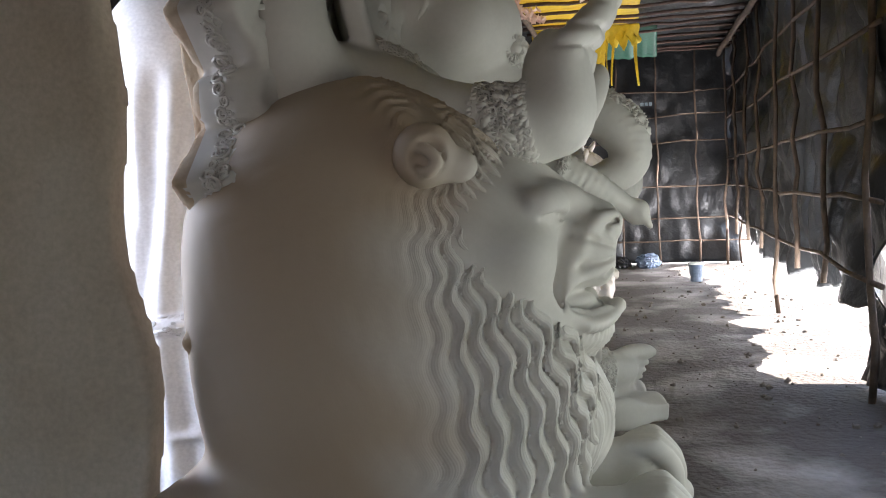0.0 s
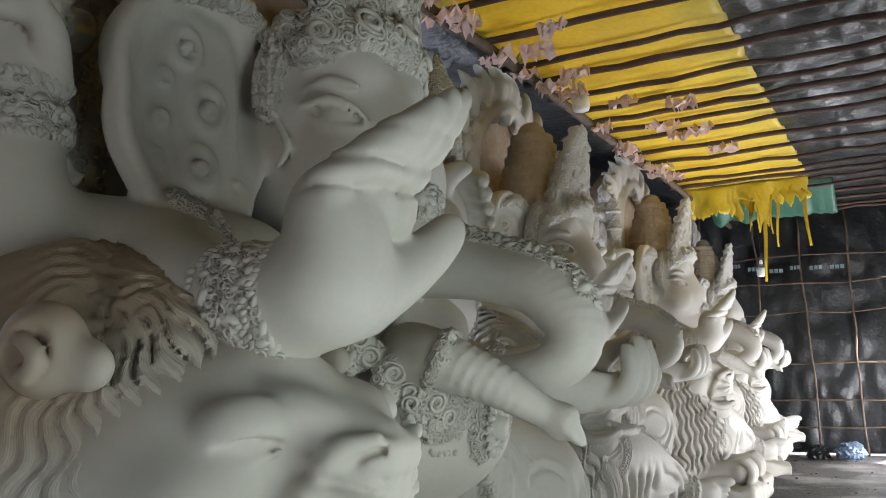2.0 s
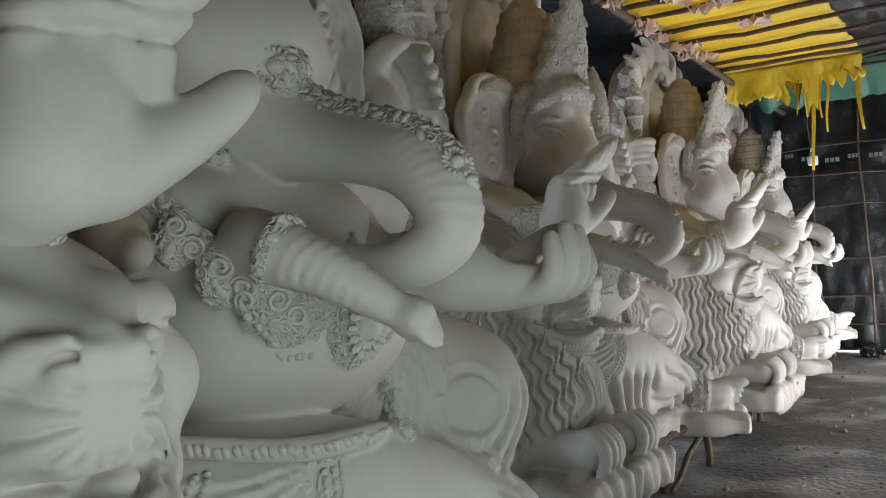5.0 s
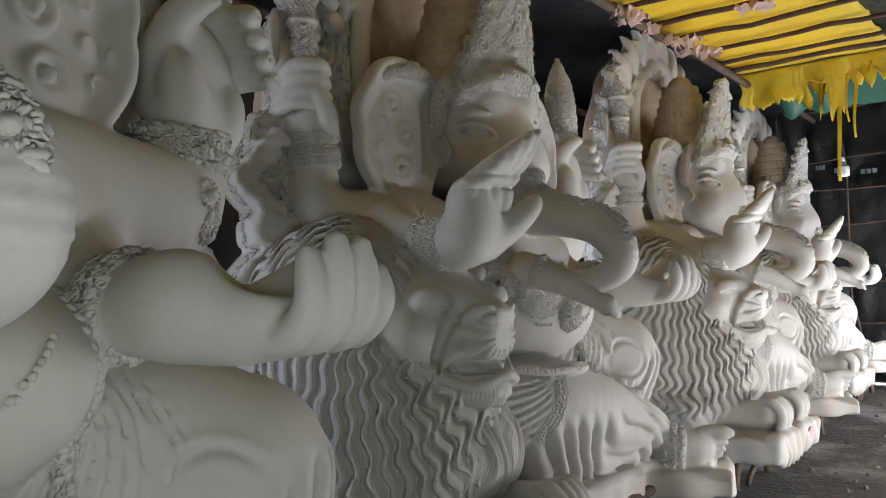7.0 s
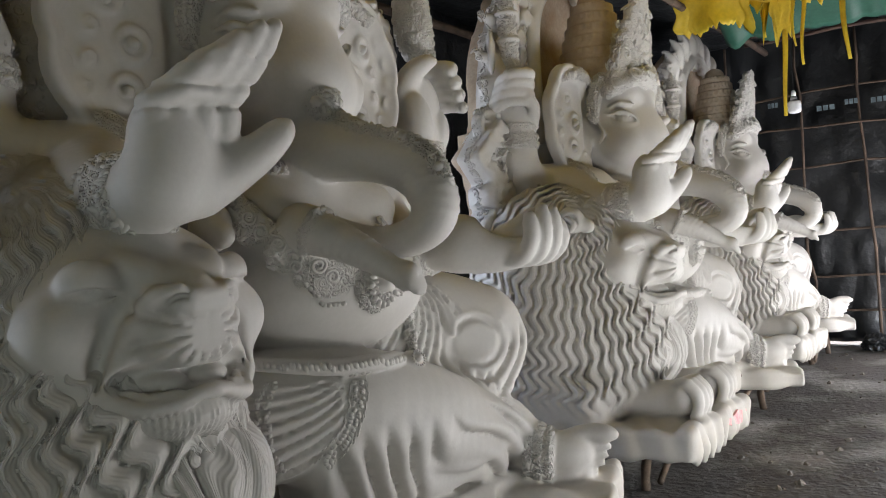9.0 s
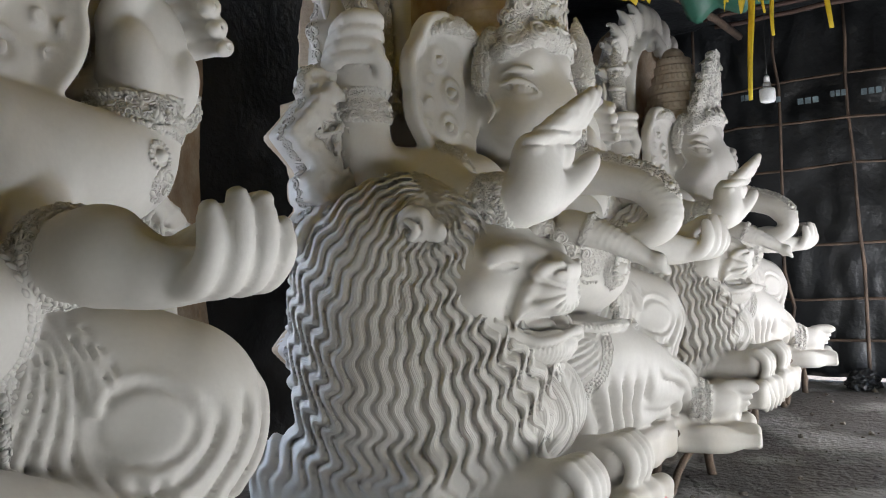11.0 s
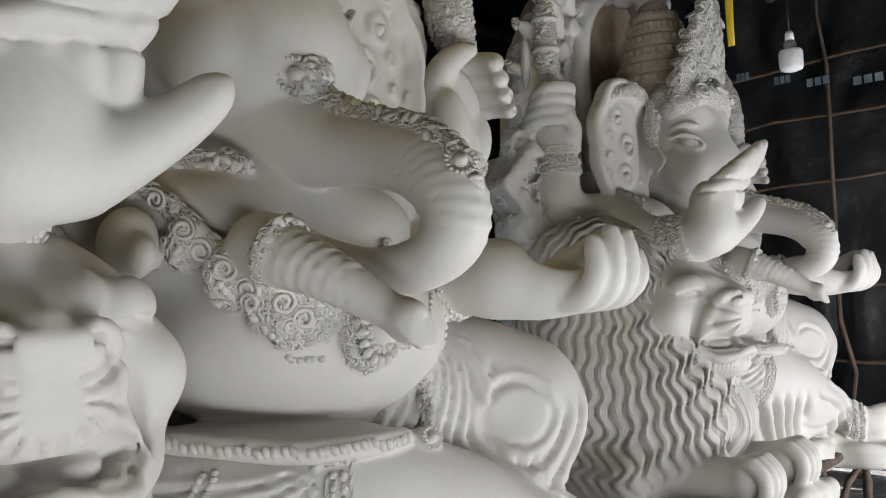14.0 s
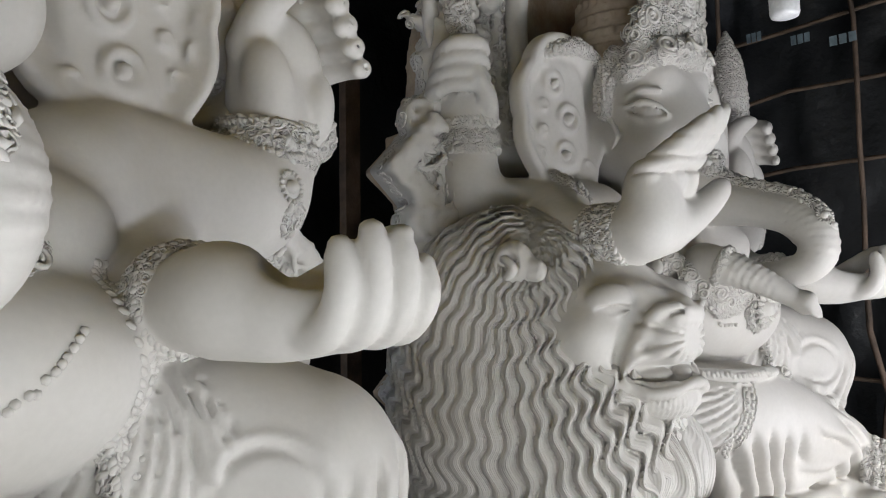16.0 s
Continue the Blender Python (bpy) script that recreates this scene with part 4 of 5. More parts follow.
    def whiskers(x, y, z):
        w = np.abs(y - y0)
        q = w * 0.9 + 1.0 * (0.572 - x)
        b = z - 1.212 + 0.10 * q
        a, r = np.arctan2(b, q), np.sqrt(b ** 2 + q ** 2)
        line = np.abs(np.cos(9.4 * a)) ** 6
        return (0.004 - 0.014 * line) * smooth01((r - 0.040) / 0.04) * smooth01((0.300 - r) / 0.05) * smooth01((1.256 + 0.45 * (0.572 - x) - z) / 0.012) * smooth01((z - 1.125) / 0.015) * smooth01((x - 0.42) / 0.03)
    c.relief(whiskers, (0.38, y0 - 0.26, 1.08), (0.70, y0 + 0.26, 1.34))
    # chin and lower lip; the mouth opens in a deep crescent at each side, a row of teeth in it
    c.ball((0.430, y0, 0.995), (0.125, 0.150, 0.075), k=0.04)
    c.box((0.560, y0, 1.098), (0.10, 0.145, 0.022), (0, 0, 0), 0.015, 0.012, cut=True)
    for s in (-1, 1):
        c.ball((0.508, y0 + s * 0.135, 1.098), (0.118, 0.062, 0.050), (0, -4, -s * 38), k=0.012, cut=True)
        c.ball((0.440, y0 + s * 0.075, 1.085), (0.075, 0.055, 0.030), (0, 0, -s * 38), k=0.012)
        c.tube([(0.425, y0 + s * 0.195, 1.082, 0.010), (0.442, y0 + s * 0.190, 1.055, 0.016), (0.488, y0 + s * 0.168, 1.030, 0.021), (0.535, y0 + s * 0.100, 1.034, 0.022), (0.562, y0 + s * 0.04, 1.054, 0.020), (0.566, y0, 1.058, 0.020)], 0.020, 5)
        c.tube([(0.440, y0 + s * 0.172, 1.072, 0.010), (0.492, y0 + s * 0.138, 1.056, 0.013), (0.540, y0 + s * 0.078, 1.062, 0.012)], 0.004, 4)
        for i in range(8):
            p = np.array((0.442, y0 + s * 0.178, 1.070)) * (1 - i / 7) + np.array((0.550, y0 + s * 0.072, 1.066)) * i / 7
            c.ball(p + np.array((0.006, s * 0.010, 0.004)), (0.0045, 0.0045, 0.018), k=0.003, cut=True)

    # short upright strands over the chin
    def chin_hair(x, y, z):
        a = np.arctan2(y - y0, x - 0.36)
        return 0.0035 * np.sin(62 * a + 1.2 * np.sin(26 * z + 3 * a)) * smooth01((1.035 - z) / 0.03) * smooth01((z - 0.88) / 0.03) * smooth01((x - 0.45) / 0.05)
    c.relief(chin_hair, (0.40, y0 - 0.25, 0.86), (0.70, y0 + 0.25, 1.06))
    # beard: a mass of soft tufts that hangs from under the jaw
    c.ball((0.16, y0, 0.74), (0.375, 0.40, 0.275), k=0.012)

    def beard(x, y, z):
        a = np.arctan2(y - y0, x - 0.10)
        p = a + 0.085 * np.sin(16 * z + 2.2 * np.sin(5 * a) + 1.0) * smooth01((0.98 - z) / 0.2)
        tuft = np.abs(np.sin(8.2 * p + 0.7 * np.sin(3.1 * a))) ** 0.7 - 0.55
        strand = np.sin(47 * p + 1.5 * np.sin(7 * z))
        return (0.030 * tuft + 0.0075 * strand) * smooth01((0.955 - z) / 0.05)
    c.relief(beard, (-0.06, y0 - 0.5, 0.42), (0.66, y0 + 0.5, 0.96))
    v, f = c.skin()
    a = np.arctan2(v[:, 1] - y0, v[:, 0] - 0.10)
    hair = smooth01((0.955 - v[:, 2]) / 0.04)
    return c, (v, f), 0.36 * (a + 0.085 * np.sin(16 * v[:, 2] + 2.2 * np.sin(5 * a) + 1.0)), hair


FACE = lion_face()


def lion_figure(FADE):
    c = Clay((-0.78, -1.66, 0.20), (0.90, -0.18, 1.98), 0.0104)
    c.ball((-0.18, -0.92, 1.22), (0.52, FADE[2] - 0.06, 0.52), k=0.1)
    c.ball((-0.12, -0.94, 0.86), (0.54, FADE[2], 0.52), k=0.15)
    c.ball((0.14, -0.92, 0.78), (0.36, 0.38, 0.40), k=0.12)
    c.box((-0.20, -0.95, 0.49), (0.50, FADE[2] - 0.04, 0.16), round_=0.1, k=0.1)

    def locks(x, y, z, strand=False):
        # locks fan out from the ear and turn upright as they fall
        around = x - 0.75 * np.abs(y + 0.86)
        side, down = around + 0.10 + 0.02 * np.sin(7 * z + 3 * x), 1.62 - z
        r = np.sqrt(side ** 2 + down ** 2) + 0.012 * np.sin(9 * x + 6 * z)
        u = np.arctan2(side, down) * (0.22 + 0.62 * r)
        # every lock swings in long upright runs and short slanting ones, a little out of step with the next
        wave = 2 * np.pi * r / 0.138 + 1.6 * np.sin(4.0 * u + 1.1) + 0.5 * np.sin(17 * u) + 9.0 * u + 0.8 * np.sin(6.0 * z + 1.1)
        swing = (0.85 + 0.35 * np.sin(5.3 * z + 6.0 * u)) * smooth01((r - 0.02) / 0.12)
        u = u - 0.0245 * swing * np.sin(wave - 0.22 * np.sin(wave))
        p = u / 0.064 + 0.22 * np.sin(4.7 * z + 8 * u)
        lock = np.floor(p)
        q = p - lock
        tall = 0.80 + 0.26 * np.sin(12.9898 * lock)
        ridge = tall * np.sin(np.pi * q ** 0.75) ** 0.8 - 0.42
        half = 0.16 * np.abs(np.sin(2 * np.pi * p + 1.1 * np.sin(7 * z + 2.1 * lock))) + 0.03
        top = smooth01((1.92 - z) / 0.25)
        low = smooth01((z - 0.40) / 0.2)
        back = FADE[0] + (1 - FADE[0]) * smooth01((around + FADE[1]) / 0.25)
        if strand:
            return u, back
        return FADE[3] * (ridge + half - 0.16) * top * low * back * (0.35 + 0.65 * smooth01((r - 0.05) / 0.16))
    c.relief(locks, (-0.78, -1.66, 0.30), (0.86, -0.18, 1.98))
    # forelegs with paws on a slab
    for y, z in ((-1.08, 0.50), (-0.64, 0.50)):
        c.tube([(0.00, y, 0.56, 0.17), (0.34, y, z, 0.105), (0.56, y, z + 0.01, 0.095)], 0.04)
        c.ball((0.625, y, z + 0.02), (0.085, 0.110, 0.100), k=0.03)
        for i in range(4):
            yy = y - 0.078 + 0.052 * i
            w = 0.010 * (1.5 - abs(i - 1.5))
            c.tube([(0.60, yy * 0.6 + y * 0.4, z + 0.085, 0.030), (0.66 + w, yy, z + 0.095, 0.032), (0.712 + w, yy, z + 0.050, 0.032), (0.722 + w, yy, z - 0.015, 0.030), (0.695 + w, yy, z - 0.07, 0.022)], 0.006, 5)
            c.ball((0.668 + w, yy, z + 0.105), (0.030, 0.027, 0.024), k=0.008)
            c.ball((0.728 + w, yy, z + 0.010), (0.014, 0.020, 0.024), k=0.006)
    c.box((0.08, -0.93, 0.325), (0.68, 0.50, 0.080), round_=0.03, k=0.03)
    c.relief(lambda x, y, z: (0.014 * np.sin(7 * x + 5 * y) * np.sin(11 * y - 5 * x) + 0.008 * np.sin(31 * x + 23 * y + 9 * z)) * smooth01((0.44 - z) / 0.04), (-0.78, -1.66, 0.20), (0.90, -0.18, 0.46))
    # wet clay that ran down over the edge
    for i in range(9):
        y = -1.36 + 0.11 * i
        c.tube([(0.735 + 0.02 * math.sin(5 * i), y, 0.38, 0.05), (0.760 + 0.012 * math.sin(3 * i), y + 0.01, 0.30, 0.035), (0.755, y + 0.02, 0.235 - 0.02 * math.sin(7 * i), 0.016)], 0.04, 3)
    v, f = c.skin()
    strand, hair = locks(v[:, 0], v[:, 1], v[:, 2], True)
    hair = hair * smooth01((v[:, 2] - 0.62) / 0.1) * smooth01((0.62 * (0.45 - v[:, 0]) + v[:, 2] - 0.62) / 0.05)
    form, (fv, ff), fs, fh = FACE
    ff = ff[~c.buried(fv, ff, 0.03)]
    f = f[~form.buried(v, f, 0.03)]
    return np.vstack([v, fv]), np.vstack([f, ff + len(v)]), np.stack([np.concatenate([strand, fs]), np.concatenate([hair, fh])], 1)


# ---- the carved back of the group ----
def scroll(c, p, r, lean=0.0, depth=1.0):
    """A carved volute: a boss, two rings and a bud, its face turned to +x."""
    a = Vector((1, lean, 0)).normalized()
    c.ball(p, (0.055 * depth, r, r), (0, 0, math.degrees(math.atan2(lean, 1))), k=0.015)
    q = Vector(p) + a * 0.045 * depth
    c.ring(q, a, r * 0.74, r * 0.19, k=0.008)
    c.ring(q + a * 0.010, a, r * 0.34, r * 0.15, k=0.006)
    c.ball(q + a * 0.016, r * 0.13, k=0.004)


def carved_back():
    c = Clay((-0.72, -1.44, 0.34), (-0.14, 1.44, 3.62), 0.0180)

    def outline(y, z):
        a = np.abs(y)
        wide = np.where(z < 2.1, 1.12 - 0.06 * np.sin(2.2 * z), 0)
        arch = 1.08 * np.sqrt(np.clip(1 - ((z - 2.1) / 1.28) ** 2, 0, 1))
        return np.maximum(a - np.where(z < 2.1, wide, arch), np.maximum(0.40 - z, z - 3.38))

    def plate(x, y, z):
        return np.maximum(outline(y, z) * 0.7, np.abs(x + 0.46) - 0.085 + 0.012 * np.sin(9 * z + 6 * y))
    c.put(plate, (-0.62, -1.3, 0.38), (-0.33, 1.3, 3.50), 0.02)
    # arched niche round the crown, with a plain moulding
    c.ball((-0.34, 0.03, 2.72), (0.15, 0.50, 0.60), k=0.03, cut=True)
    for w, x, q in ((0.0, -0.33, 0.055), (0.10, -0.35, 0.028)):
        c.tube([(x, -0.50 - w, 2.10, q), (x, -0.54 - w, 2.60, q), (x, -0.42 - w, 3.00, q), (x, 0.03, 3.26 + w, q * 1.1), (x, 0.48 + w, 3.00, q), (x, 0.60 + w, 2.60, q), (x, 0.56 + w, 2.10, q)], 0.015, rich=w > 0)
    for s in (-1, 1):
        # a stack at each side: folded diamonds, banded cushions, volutes
        for z, w in ((1.02, 0.175), (1.46, 0.175), (1.92, 0.165)):
            c.box((-0.35, s * 1.13, z), (0.12, w, w), (45, 0, s * 14), 0.014, 0.012)
            c.box((-0.25, s * 1.11, z), (0.022, w * 0.66, w * 0.66), (45, 0, s * 14), 0.006, 0.004, cut=True)
            c.box((-0.275, s * 1.11, z), (0.016, w * 0.56, w * 0.56), (45, 0, s * 14), 0.006, 0.004, rich=True)
        for z in (1.24, 1.69):
            c.box((-0.35, s * 1.11, z), (0.12, 0.15, 0.07), (0, 0, s * 14), 0.045, 0.02)
            for o in (-0.05, 0.05):
                c.tube([(-0.40, s * 0.97, z + o, 0.016), (-0.245, s * 1.01, z + o, 0.018), (-0.245, s * 1.21, z + o, 0.018), (-0.36, s * 1.27, z + o, 0.016)], 0.006, 3)
            scroll(c, (-0.26, s * 1.11, z), 0.045, s * 0.2, 0.5)
        scroll(c, (-0.36, s * 1.14, 2.13), 0.105, s * 0.3)
        # feathered leaf rising from the volute
        c.tube([(-0.36, s * 1.00, 2.20, 0.11), (-0.32, s * 1.02, 2.42, 0.10), (-0.34, s * 0.92, 2.62, 0.07)], 0.03)
        for i in range(7):
            z = 2.24 + 0.055 * i
            c.tube([(-0.29, s * (0.92 - 0.01 * i), z, 0.012), (-0.235, s * (1.00 - 0.012 * i), z + 0.03, 0.017), (-0.27, s * (1.10 - 0.02 * i), z + 0.01, 0.012)], 0.006, 3)
        # volutes and leaves round the arch
        for i in range(8):
            a = radians(12 + 11.0 * i)
            y, z = 1.07 * math.cos(a), 2.13 + 1.25 * math.sin(a)
            scroll(c, (-0.37, s * y, z), 0.088 + 0.018 * (i % 2), s * 0.3 * math.cos(a))
            b = a + radians(5.5)
            p = (1.06 * math.cos(b), 2.13 + 1.24 * math.sin(b))
            c.tube([(-0.36, s * p[0] * 0.86, 2.13 + (p[1] - 2.13) * 0.88, 0.045), (-0.31, s * p[0], p[1], 0.050), (-0.33, s * p[0] * 1.10, 2.13 + (p[1] - 2.13) * 1.09, 0.040), (-0.37, s * p[0] * 1.16, 2.13 + (p[1] - 2.13) * 1.13 + 0.015, 0.014)], 0.012, 4)
            scroll(c, (-0.34, s * y * 0.80, 2.13 + (z - 2.13) * 0.84), 0.060, 0.0, 0.7)
    c.tube([(-0.38, 0.0, 3.34, 0.10), (-0.34, 0.0, 3.44, 0.075), (-0.38, 0.0, 3.55, 0.02)], 0.02)
    c.relief(lambda x, y, z: 0.0095 * np.sin(52 * y + 2.6 * np.sin(31 * z)) * np.sin(52 * z + 2.6 * np.sin(31 * y)) * smooth01((x + 0.42) / 0.04) * smooth01((np.abs(y) - 0.70) / 0.1), (-0.45, -1.44, 0.8), (-0.14, 1.44, 3.5))
    v, f = c.skin()
    # scattered small scrolls between the large ones
    plain = (np.abs(v[:, 1]) > 0.66) & (v[:, 0] > -0.40) & (v[:, 0] < -0.34) & (v[:, 2] > 0.9)
    mask = (rich_mask(c, v, 0.004) | plain) & (v[:, 0] > -0.46)
    raw = (v[f[:, 0], 0] < -0.47) | ((np.abs(v[f[:, 0], 1] - 0.03) < 0.50) & (np.abs(v[f[:, 0], 2] - 2.72) < 0.6) & (v[f[:, 0], 0] < -0.36))
    v2, f2 = ornament(v, f, mask, 0.054, 0.026, 3, shapes=(volute(1.5, 13), volute(1.5, 13, -1)))
    v3, f3 = ornament(v, f, mask, 0.040, 0.0085, 4, shapes=(SHAPES[1], SHAPES[1]))
    f2 = np.vstack([f2, f3[len(f):] - len(v) + len(v2)])
    v2 = np.vstack([v2, v3[len(v):]])
    flags = np.zeros(len(f2), int)
    flags[:len(f)] = raw
    return v2, f2, flags


IDOLS = ((-0.685, 3.384, 2.1, 1.03, -0.012), (-1.09, 6.472, -2.5, 0.983, 0.053), (-1.09, 9.80, 0.0, 1.015, -0.02), (-1.171, 12.837, -0.7, 0.953, 0.043))
_v, _f, _rich, _raw = elephant_figure()
elephant_mesh = quad_mesh("elephant_statue", _v, _f, CLAY, mats=(TAN, _raw), marks=(("carved", _rich),))
_v, _f, _hair = lion_figure((0.55, 0.45, 0.56, 0.056))
lion_mesh = quad_mesh("lion_statue", _v, _f, CLAY, marks=(("strand", _hair[:, 0]), ("hair", _hair[:, 1])))
_v, _f, _hair = lion_figure((0.04, 0.34, 0.47, 0.044))
# brown weight grows towards this lion's back and top, none on its slab
_brownish = smooth01((0.30 - _v[:, 0] + 0.35 * (_v[:, 2] - 1.25) * (_v[:, 2] > 1.25) + 0.05 * np.sin(9 * _v[:, 2]) + 0.04 * np.sin(23 * _v[:, 2] + 11 * _v[:, 0])) / 0.42)
_brownish *= (0.92 + 0.08 * np.sin(7.0 * _v[:, 2] + 3.0 * _v[:, 0]) * np.sin(5.0 * _v[:, 0] - 2.0 * _v[:, 2])) * smooth01((_v[:, 2] - 0.42) / 0.1)
smooth_lion_mesh = quad_mesh("lion_statue", _v, _f, CLAY, marks=(("brownish", _brownish), ("strand", _hair[:, 0]), ("hair", _hair[:, 1] * 0.7)))
_v, _f, _raw = carved_back()
back_mesh = quad_mesh("carved_back", _v, _f, CLAY, mats=(RAW, _raw))
for ox, oy, yaw, s, dz in IDOLS:
    m = Matrix.LocRotScale((ox, oy, dz), Euler((0, 0, radians(yaw))), (s, s, s))
    for name, me, label, cat, group in (
            ("elephant_statue", elephant_mesh, "pale grey clay statue of a seated elephant-headed figure with jewellery", "statue", "row of elephant-headed statues"),
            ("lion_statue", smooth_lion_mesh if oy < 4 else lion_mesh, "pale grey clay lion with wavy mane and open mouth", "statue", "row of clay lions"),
            ("carved_back", back_mesh, "tall carved clay arch with ragged edges behind a statue", "statue back", "row of carved arches")):
        ob = new(name, me)
        ob.matrix_world = m @ pose(-0.10, 0.06 if oy < 4 else 0, 0) @ Matrix.Diagonal((1, 0.94 if oy < 4 else 1, 1, 1)) if name == "carved_back" else m
        tagged(ob, label, cat, group)


# ---- stands under the statues ----
def stand(ox, oy, yaw, seed):
    root = tagged(empty("wooden_stand", pose(ox, oy, 0, 0, 0, yaw)), "rough stand of thin bamboo legs under a clay statue", "stand", "stands under the statues")
    rng = random.Random(seed)
    for x in (-0.45, 0.42):
        for y in (-1.15, -0.45, 0.35, 1.10):
            bm = bmesh.new()
            stick(bm, (x + rng.uniform(-.05, .05), y + rng.uniform(-.06, .06), -0.02), (x, y, 0.36), 0.028, 0.024, crook=0.01, seed=rng.random())
            part("leg", bm, WOOD, root, smooth=True)
    for x in (-0.45, 0.42):
        bm = bmesh.new()
        stick(bm, (x, -1.25, 0.33), (x, 1.22, 0.33), 0.03, crook=0.012, seed=rng.random())
        part("rail", bm, WOOD, root, smooth=True)
    for y in (-1.1, 0.3):
        bm = bmesh.new()
        stick(bm, (0.46, y, 0.02), (0.46, y + 0.7, 0.33), 0.02, crook=0.012, seed=rng.random())
        part("brace", bm, WOOD, root, smooth=True)
    return root


for i, (ox, oy, yaw, s, dz) in enumerate(IDOLS):
    stand(ox, oy, yaw, 11 + i)


# ---- shed: ground, walls, roof ----
def sheet(name, fn, nu, nv, mat, thick=0.006, parent=None, smooth=True):
    """A creased sheet: fn(u, v) for u, v in 0..1, given a thin body."""
    bm = bmesh.new()
    g = [[bm.verts.new(fn(i / nu, j / nv)) for j in range(nv + 1)] for i in range(nu + 1)]
    for i in range(nu):
        for j in range(nv):
            bm.faces.new((g[i][j], g[i + 1][j], g[i + 1][j + 1], g[i][j + 1]))
    bm.normal_update()
    bmesh.ops.solidify(bm, geom=bm.faces[:], thickness=thick)
    return part(name, bm, mat, parent, smooth=smooth)


def crease(a, b, seed, big=0.05):
    p = Vector((a * 1.1 + seed * 7.3, b * 1.1, seed * 3.1))
    q = Vector((a * 3.7 + seed, b * 2.1 + 0.6 * a, seed * 5.7))
    return big * noise.noise(p) * 1.4 + big * 0.55 * (1 - abs(noise.noise(q)) * 3)


def earth(x, y):
    near = math.exp(-((x - 0.3) ** 2 + (y - 7) ** 2) / 160)
    return near * (0.022 * noise.noise(Vector((x * 1.3, y * 1.3, 0))) + 0.010 * noise.noise(Vector((x * 5, y * 5, 3)))) - 0.012


bm = bmesh.new()
xs = [-400, -60, -12] + [-4 + 0.11 * i for i in range(70)] + [8, 20, 80, 400]
ys = [-400, -60, -10] + [-3 + 0.13 * i for i in range(150)] + [25, 80, 400]
grid = [[bm.verts.new((x, y, earth(x, y))) for y in ys] for x in xs]
for i in range(len(xs) - 1):
    for j in range(len(ys) - 1):
        bm.faces.new((grid[i][j], grid[i + 1][j], grid[i + 1][j + 1], grid[i][j + 1]))
tagged(part("ground", bm, DIRT, smooth=True), "packed bare earth floor with crumbs and stains", "ground", kind="structure")

ROOF = 3.52
far = tagged(sheet("wall_far", lambda u, v: (-3.6 + 5.2 * u, 14.62 + crease(5.5 * u, 3.6 * v, 2, 0.07), 0.02 + 3.6 * v), 90, 60, BLACK), "wall of creased black plastic sheet tied to bamboo", "wall", kind="structure")
for k, (y0, y1, z0, z1) in enumerate(((8.9, 14.7, 0.02, 3.62), (3.4, 7.5, 0.02, 3.62), (-3.7, 1.8, 0.02, 3.62), (7.5, 8.9, 2.6, 3.62), (1.8, 3.4, 2.6, 3.62), (7.5, 8.9, 0.02, 0.5), (1.8, 3.4, 0.02, 0.5))):
    nu, nv = max(6, int(8 * (y1 - y0))), max(3, int(8 * (z1 - z0)))
    tagged(sheet("wall_back_%d" % (k + 1), lambda u, v: (-3.3 + crease((y1 - y0) * u + y0, (z1 - z0) * v + z0, 4, 0.09), y0 + (y1 - y0) * u, z0 + (z1 - z0) * v), nu, nv, BLACK), "wall of creased black plastic sheet", "wall", kind="structure")



def right_sheet(y0, y1, z0, z1):
    def at(u, v):
        y = y0 + (y1 - y0) * u
        low = z0
        if z0 < 0.1:
            low = z0 + (0.44 + 0.09 * noise.noise(Vector((y * 1.7, 1, 0))) + 0.07 * noise.noise(Vector((y * 6, 4, 0)))) * smooth01((y - 6.15) / 0.12) + 0.32 * smooth01((y - 12.4) / 0.4)
        z = low + (z1 - low) * v
        fold = 0.075 * math.sin(7 * y + 2 * noise.noise(Vector((y, z, 0)))) * (1 - 0.2 * z)
        return (1.52 + fold + crease(y, z, 6, 0.10) + 0.05 * (0.5 - abs(noise.noise(Vector((y * 4.1 + 1.3 * z, z * 1.4, 8))))), y, z)
    return at


# the hole left in the near sheets is invented, for the fill lamp
for k, (y0, y1, z0, z1, nu, nv) in enumerate(((5.8, 14.6, 0.02, ROOF + 0.1, 230, 80), (-3.6, 5.82, 1.55, ROOF + 0.1, 90, 20), (-3.6, 5.82, 0.02, 0.45, 90, 6), (-3.6, 0.8, 0.44, 1.56, 40, 12))):
    tagged(sheet("wall_right_%d" % (k + 1), right_sheet(y0, y1, z0, z1), nu, nv, BLACK), "wall of hanging black sheets, ragged at the bottom", "wall", kind="structure")
# added out of view, only to stop direct sun through the near opening
sun_block = tagged(sheet("sun_block_sheet", lambda u, v: (2.75 + crease(7 * u, v, 21, 0.03), -1.5 + 7.9 * u, 0.0 + 2.6 * v), 40, 12, BLACK), "unseen black sheet added outside to keep the sun out", "wall", kind="structure")
# the opening between these pieces is made up to let the rear fill in
for k, (x0, x1, z0, z1) in enumerate(((-3.6, -0.7, 0.02, 3.62), (1.2, 1.9, 0.02, 3.62), (-0.7, 1.2, 2.3, 3.62))):
    tagged(sheet("wall_behind_%d" % (k + 1), lambda u, v: (x0 + (x1 - x0) * u, -3.6 + crease(5 * u, 3 * v, 9), z0 + (z1 - z0) * v), 16, 16, BLACK), "wall of black plastic sheet round an added opening", "wall", kind="structure")


